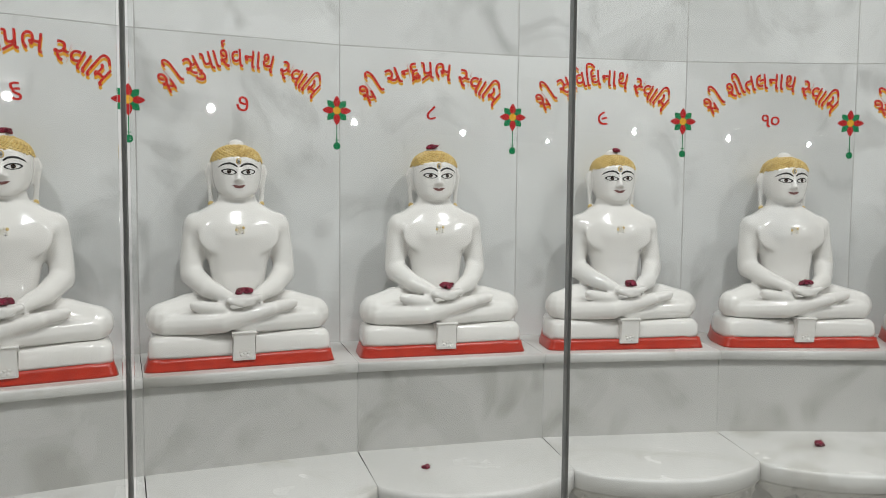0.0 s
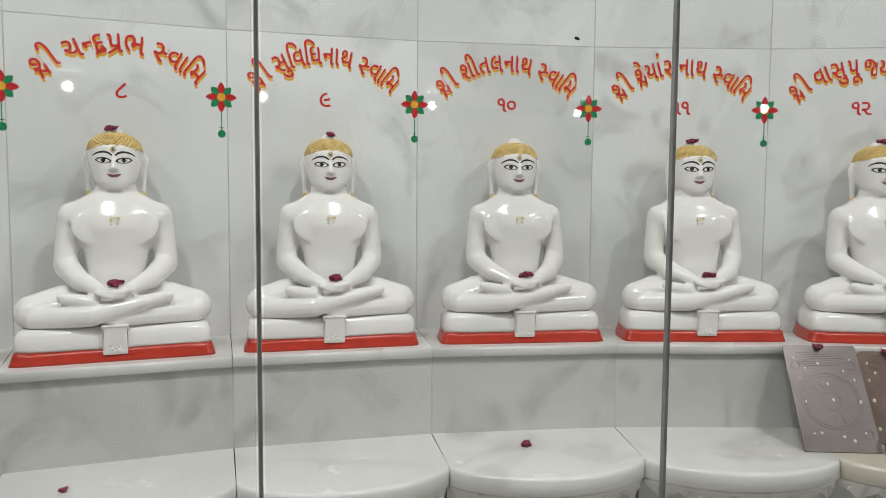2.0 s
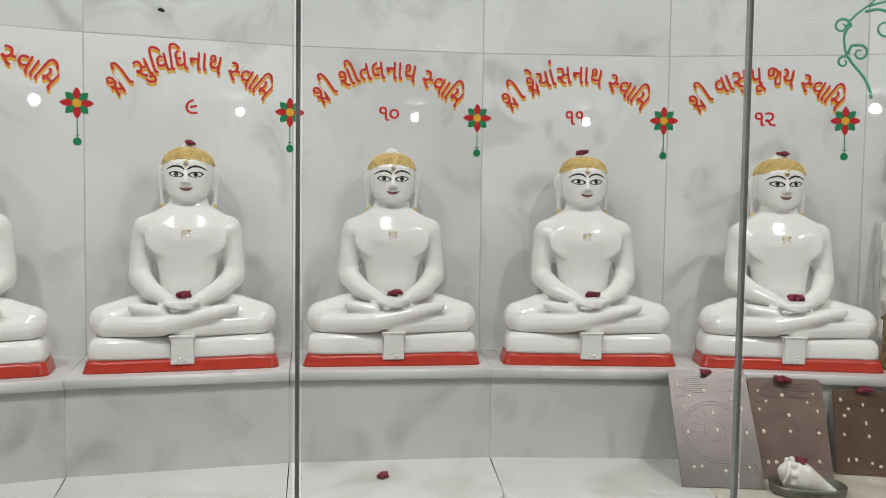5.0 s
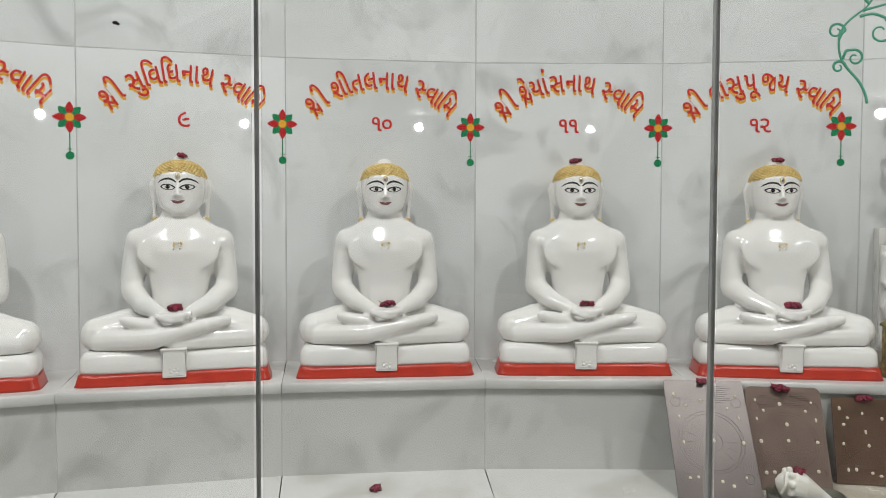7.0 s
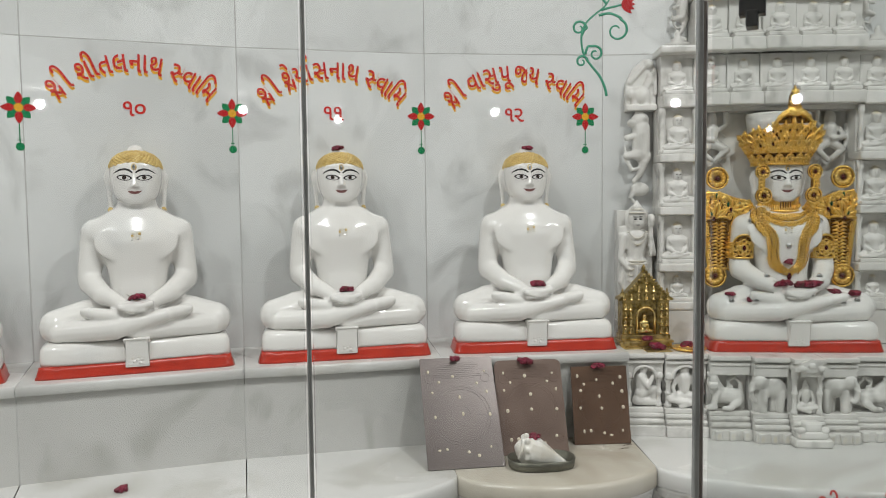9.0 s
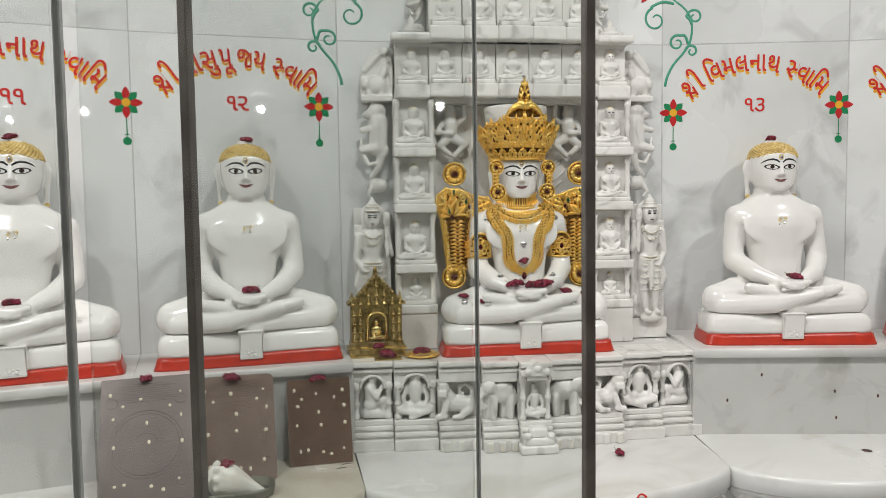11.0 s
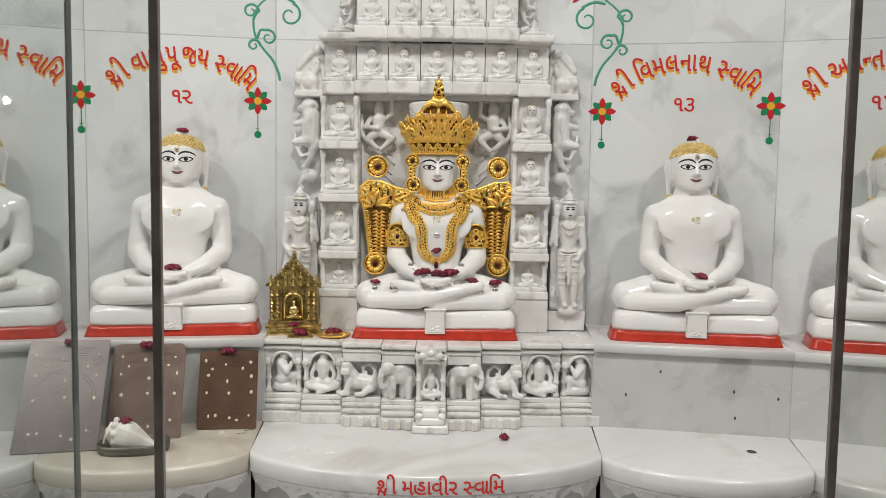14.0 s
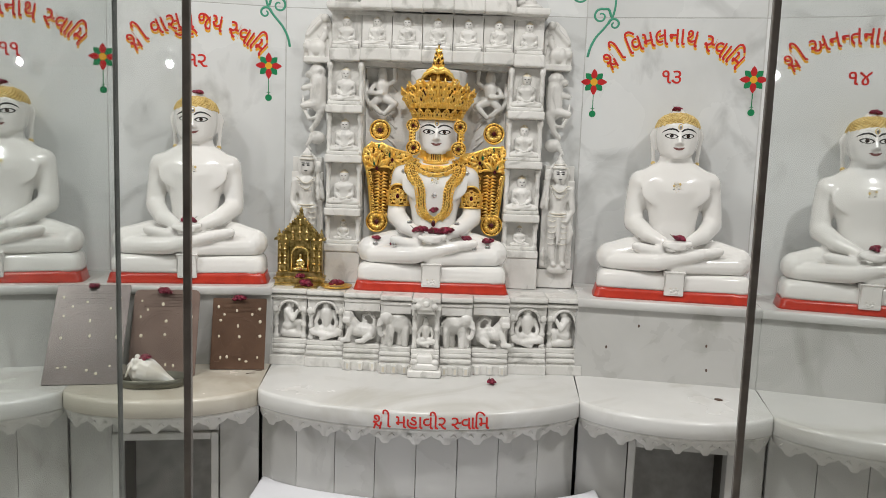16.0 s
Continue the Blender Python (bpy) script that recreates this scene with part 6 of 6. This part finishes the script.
def yantra(deg, w, h, r0, r1, metal, label, round_corner, dots, seed):
    """An embossed plate that leans on the plinth."""
    lean = math.degrees(math.asin((r1 - r0) / h))
    thing = tagged(empty("ritual_plate", ring(deg, r0, Z_BENCH + 0.001) @ pose(0, 0, 0, -lean)), label, "plate", "ritual plates")
    rnd = random.Random(seed)
    bm = bmesh.new()
    c = round_corner
    out = []
    for cx, cz, a0 in ((w / 2 - c, h - c, 0), (-w / 2 + c, h - c, 90), (-w / 2 + c * 0.3, c * 0.3, 180), (w / 2 - c * 0.3, c * 0.3, 270)):
        q = c if a0 < 180 else c * 0.3
        out += [(cx + q * math.cos(radians(a0 + t * 22.5)), cz + q * math.sin(radians(a0 + t * 22.5))) for t in range(5)]
    prism(bm, out, -0.0025, 0.0025)
    part("sheet", bm, metal, thing)
    bm = bmesh.new()
    cz = h * 0.46
    for q in ((0.13, 0.36, 0.40) if dots else (0.10, 0.34, 0.37)):
        tube(bm, [(w * q * math.cos(2 * math.pi * i / 36), -0.0024, cz + w * q * math.sin(2 * math.pi * i / 36)) for i in range(37)], 0.0009, 0, 5)
    for k in range(9):
        z = h * (0.80 + 0.018 * k)
        x0 = -w * rnd.uniform(0.2, 0.36)
        box(bm, x0, -x0, -0.0036, -0.002, z, z + 0.0018)
    for k in range(16):
        a = 2 * math.pi * k / 16
        box(bm, w * 0.2, w * 0.31, -0.0034, -0.002, -0.0008, 0.0008, m=Matrix.Translation((0, 0, cz)) @ Matrix.Rotation(a, 4, "Y"))
    for sx in (-1, 1):
        for q in (0.16, 0.8):
            tube(bm, [(sx * w * 0.38 + 0.014 * math.cos(2 * math.pi * i / 16), -0.0024, h * q + 0.014 * math.sin(2 * math.pi * i / 16)) for i in range(17)], 0.001, 0, 5)
    part("embossing", bm, metal, thing, "raised lines and rings")
    bm = bmesh.new()
    for fx, fz in [(-0.38, 0.86), (-0.05, 0.82), (0.36, 0.85), (-0.26, 0.76), (0.26, 0.76), (-0.36, 0.68), (0.38, 0.67), (0, 0.62), (-0.36, 0.46), (0.02, 0.46), (0.38, 0.46),
                   (-0.34, 0.16), (-0.22, 0.16), (0.05, 0.13), (0.18, 0.10), (0.35, 0.17)]:
        ball(bm, (fx * w + rnd.uniform(-0.004, 0.004), -0.003, fz * h + rnd.uniform(-0.004, 0.004)), (0.0042 * rnd.uniform(0.8, 1.4), 0.0022, 0.0048 * rnd.uniform(0.8, 1.4)), 0, 7, 5)
    tagged(part("paste_dots", bm, M_PASTE, thing, "dabs of pale sandal paste"), kind="stuff")
    return thing


yantra(9.33, 0.228, 0.345, 5.115, 5.312, M_ALU, "grey embossed metal plate leaning on the plinth with paste dabs", 0.006, True, 1)
yantra(11.82, 0.213, 0.292, 5.20, 5.318, M_COPPER, "brown copper plate with rounded corners leaning on the plinth", 0.018, True, 2)
yantra(14.38, 0.182, 0.245, 5.272, 5.334, M_BRONZE, "small dark copper plate leaning on the plinth", 0.005, False, 3)
rose(ring(9.3, 5.305, 1.009), "dried dark rose on the top edge of a grey plate", 0.8)
rose(ring(11.75, 5.305, 0.988), "dark red rose on the top edge of a copper plate", 1.15)
rose(ring(14.36, 5.326, 0.962), "dark pink rose on the top edge of a small plate", 1.0)

# conch in an oval tray
tray = tagged(empty("tray", ring(11.78, 5.105, Z_BENCH) @ Matrix.Diagonal((0.94, 1, 1.1, 1))), "tarnished oval metal tray on the marble bench", "tray")
bm = bmesh.new()
loft(bm, [ellipse((0, 0, 0.001), 0.098, 0.052, 32, 2.6), ellipse((0, 0, 0.003), 0.102, 0.056, 32, 2.6), ellipse((0, 0, 0.026), 0.106, 0.06, 32, 2.6), ellipse((0, 0, 0.026), 0.103, 0.057, 32, 2.6),
          ellipse((0, 0, 0.005), 0.099, 0.053, 32, 2.6)])
part("body", bm, M_TRAY, tray)
bm = bmesh.new()
spire = [(-0.062, 0.0, 0.004), (-0.054, 0.0, 0.018), (-0.042, 0.0, 0.030), (-0.022, 0.0, 0.042), (0.004, 0.0, 0.040), (0.026, 0.0, 0.030), (0.05, 0.0, 0.018), (0.075, 0.0, 0.009), (0.088, 0.0, 0.005)]
rings = []
for i, (x, _, r) in enumerate(spire):
    rings.append([(x, r * 0.85 * math.cos(2 * math.pi * k / 20), 0.040 - 0.00035 * i * i + r * math.sin(2 * math.pi * k / 20) * (1 + 0.12 * math.sin(3 * 2 * math.pi * k / 20))) for k in range(20)])
loft(bm, rings)
for k in range(9):
    a = k * 0.75
    ball(bm, (-0.046 + 0.004 * k, 0.034 * math.cos(a) * 0.8 - 0.004, 0.042 + 0.031 * math.sin(a)), (0.0085, 0.0075, 0.0085), 0, 8, 6)
for k in range(5):
    tube(bm, [(-0.05 + 0.018 * k, -0.03 + 0.004 * k, 0.018), (-0.046 + 0.018 * k, -0.034 + 0.004 * k, 0.04), (-0.046 + 0.018 * k, -0.012, 0.070 - 0.008 * k)], 0.0035, 0, 7)
bm = fused(bm, 0.0022, 3)
conch = tagged(finish("conch_shell", bm, M_SHELL, True), "white knobbly conch shell resting in a tarnished tray", "shell")
conch.matrix_basis = ring(11.55, 5.10, Z_BENCH + 0.0035) @ pose(0, 0, 0, 0, 12, -8) @ Matrix.Scale(1.12, 4)
rose(ring(11.55, 5.10, Z_BENCH + 0.083), "small dark red rose on the conch shell", 0.85)

# scattered petals and stalks on the bench
for deg, r, k in ((-15.35, 5.16, 0.6), (-1.2, 5.198, 0.85), (23.94, 5.185, 0.9)):
    rose(ring(deg, r, Z_BENCH), "withered rose lying on the marble bench", k)
hole = bmesh.new()
lathe(hole, [(0.011, 0.0), (0.014, 0.0012), (0.010, 0.0016), (0.002, 0.0008)], n=14)
tagged(finish("drain_ring", hole, M_DIRT, True, m=ring(32.1, 5.19, Z_BENCH)), "small dark drain in the marble bench", "drain")
bm = bmesh.new()
rnd = random.Random(5)
for deg, r in ((15.0, 5.25), (14.8, 5.22)):
    p = ring(deg, r, Z_BENCH + 0.0015).translation
    tube(bm, [p, p + Vector((0.015, 0.002, 0.001)), p + Vector((0.03, -0.004, 0.0015))], 0.0009, 0, 5)
tagged(finish("dry_stalk", bm, M_DIRT), "thin dry flower stalks on the bench", "stalk", kind="stuff")

# cloth-covered low table in front of the middle
table = tagged(empty("low_table", ring(21.75, 4.60)), "low table covered with a plain white cloth", "table")
bm = bmesh.new()
n = 24
back = [(0.55 * u, 0.495 - 0.14 * (1 - u * u) ** 0.75) for u in [1 - 2 * i / n for i in range(n + 1)]]
ringz = lambda z, d: [(-0.55, -0.33 + d, z), (0.55, -0.33 + d, z)] + [(x * (1 - d), y - d, z) for x, y in back]
loft(bm, [ringz(0.02, 0.0), ringz(0.41, 0.002), ringz(0.418, 0.006), ringz(0.42, 0.016)])
part("cloth", bm, M_CLOTH, table, "plain white cloth")
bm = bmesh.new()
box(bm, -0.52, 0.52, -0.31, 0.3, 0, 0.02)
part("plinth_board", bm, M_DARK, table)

# roses on the main statue
for x, y, z, k in ((-0.045, -0.112, 0.2125, 1.3), (0.012, -0.125, 0.2115, 1.3), (0.05, -0.112, 0.2125, 1.3), (-0.13, -0.085, 0.0, 1.0), (-0.205, -0.075, 0.0, 0.8), (0.12, -0.10, 0.0, 1.0), (0.2, -0.075, 0.0, 1.1)):
    if not z:
        hit = tree_main.ray_cast(Vector((x, y, 0.3)), Vector((0, 0, -1)))[0]
        z = hit.z - 0.001 if hit is not None else 0.17
    rose(MAIN @ pose(x, y, z), "dark red rose lying in the lap of the main statue", k)
rose(MAIN @ pose(0.0, front_y(0, 0.29, 0.012), 0.282), "dark red rose tucked in the long necklace", 1.0)
rose(MAIN @ pose(-0.079, -0.01, 0.585), "pink-red rose behind the main statue's ear", 0.8)

# small brass shrine and two dishes beside the main statue
SH = ring(16.42, 5.475, Z_MID)
shrine = tagged(empty("brass_shrine", SH), "miniature antique brass temple with a tiny seated figure", "shrine")
bm = bmesh.new()
for z0, z1, e in ((0, 0.008, 0.012), (0.008, 0.022, 0.004), (0.022, 0.030, 0.009), (0.030, 0.048, 0.0)):
    box(bm, -0.084 - e, 0.084 + e, -0.034 - e, 0.034, z0, z1, bevel=0.0025)
part("base", bm, M_BRASS, shrine)
bm = bmesh.new()
box(bm, -0.08, 0.08, 0.0, 0.03, 0.048, 0.165)
for x0, x1 in ((-0.08, -0.038), (0.038, 0.08)):
    box(bm, x0, x1, -0.03, 0.0, 0.048, 0.165, bevel=0.002)
box(bm, -0.037, 0.037, -0.028, 0.0, 0.135, 0.165, bevel=0.002)
part("front", bm, M_BRASS_DARK, shrine)
bm = bmesh.new()
pts = [(0.030 * math.cos(math.pi * i / 12), -0.031, 0.115 + 0.026 * math.sin(math.pi * i / 12)) for i in range(13)]
tube(bm, [(0.030, -0.031, 0.05)] + pts + [(-0.030, -0.031, 0.05)], 0.0042, 0, 7)
part("arch", bm, M_BRASS_BRIGHT, shrine)
bm = bmesh.new()
prism(bm, [(-0.092, 0.165), (0.092, 0.165), (0.092, 0.172), (0.066, 0.186), (0.0, 0.262), (-0.066, 0.186), (-0.092, 0.172)], -0.034, 0.02)
for k in range(9):
    u = k / 8
    for s in (-1, 1):
        ball(bm, (s * 0.068 * (1 - u), -0.034, 0.186 + 0.076 * u), 0.0055, 0, 7, 5)
lathe(bm, [(0.010, 0.258), (0.006, 0.266), (0.008, 0.272), (0.002, 0.284)], n=10)
part("roof", bm, M_BRASS_DARK, shrine, "pointed brass gable")
FIGB = bmesh.new()
FIGB.from_mesh(MINI)
for f in FIGB.faces:
    f.material_index = 0
bmesh.ops.scale(FIGB, vec=(0.55, 0.55, 0.55), verts=FIGB.verts)
part("tiny_figure", FIGB, M_BRASS_BRIGHT, shrine, "tiny polished brass seated figure", True, pose(0, -0.016, 0.054))
SMALL = bmesh.new()
lathe(SMALL, [(0.0068, 0), (0.0072, 0.003), (0.003, 0.006), (0.0055, 0.011), (0.003, 0.0155), (0.0035, 0.019), (0.001, 0.022)], n=8)
STUD = bpy.data.meshes.new("relief_figure")
SMALL.to_mesh(STUD)
SMALL.free()
STUD.materials.append(M_BRASS_BRIGHT)
spots = [(s * x, 0.052 + 0.027 * k) for s in (-1, 1) for x in (0.052, 0.070) for k in range(4)] + [(-0.075 + 0.025 * k, 0.167) for k in range(7)] + [(-0.025 + 0.025 * k, 0.194) for k in range(3)] + [(0, 0.222)]
for x, z in spots:
    o = new("relief_figure", STUD)
    o.parent = shrine
    o.matrix_basis = pose(x, -0.034, z)
for s in (-1, 1):
    bm = bmesh.new()
    lathe(bm, [(0.009, 0.172), (0.007, 0.18), (0.009, 0.186), (0.003, 0.194), (0.004, 0.199), (0.001, 0.206)], n=10, m=Matrix.Translation((s * 0.076, -0.015, 0)))
    part("corner_finial", bm, M_BRASS, shrine)
rose(SH @ pose(0.002, -0.038, 0.030), "pink-red rose on the step of the brass shrine", 0.9)

bm = bmesh.new()
box(bm, -0.042, 0.042, -0.026, 0.026, 0, 0.004, bevel=0.0015)
for k in range(12):
    ball(bm, (-0.036 + 0.0065 * k, -0.022, 0.004), 0.0028, 0, 6, 5)
tagged(finish("brass_tablet", bm, M_BRASS, m=ring(16.72, 5.405, Z_MID)), "small square brass tablet on the ledge", "dish")
rose(ring(16.72, 5.405, Z_MID + 0.004), "pink-red rose on a small brass tablet", 1.25)
bm = bmesh.new()
lathe(bm, [(0.03, 0), (0.05, 0.003), (0.058, 0.009), (0.056, 0.010), (0.045, 0.006), (0.002, 0.005)], n=28)
for k in range(14):
    a = 2 * math.pi * k / 14
    ball(bm, (0.036 * math.cos(a), 0.036 * math.sin(a), 0.006), (0.007, 0.007, 0.003), 0, 7, 5)
tagged(finish("brass_dish", bm, M_GOLD, True, m=ring(17.87, 5.415, Z_MID)), "round embossed golden dish on the ledge", "dish")
rose(ring(17.87, 5.415, Z_MID + 0.007), "dark red rose on a round golden dish", 1.15)

# chips in the plinth and a speck on the glass
m13, h13 = chord(27.1, 33.67, R_PLINTH)
for x, z in ((-0.201, 0.842), (0.135, 0.87), (0.141, 0.785), (0.269, 0.855), (-0.094, 0.924)):
    bm = bmesh.new()
    ball(bm, (0, 0, 0), (0.0035, 0.0012, 0.006), 0, 8, 6)
    part("chip", bm, M_DIRT, plinth, "dark chip in the marble", True, m13 @ pose(x, 0.0, z))
bm = bmesh.new()
ball(bm, (0, 0, 0), (0.0028, 0.0012, 0.0018))
ball(bm, (0.002, 0, -0.001), (0.002, 0.001, 0.0014))
tagged(finish("dirt_speck", bm, M_BLACK, True, m=ring(-5.34, 3.9195, 1.676)), "small dark speck stuck on the glass", "speck")
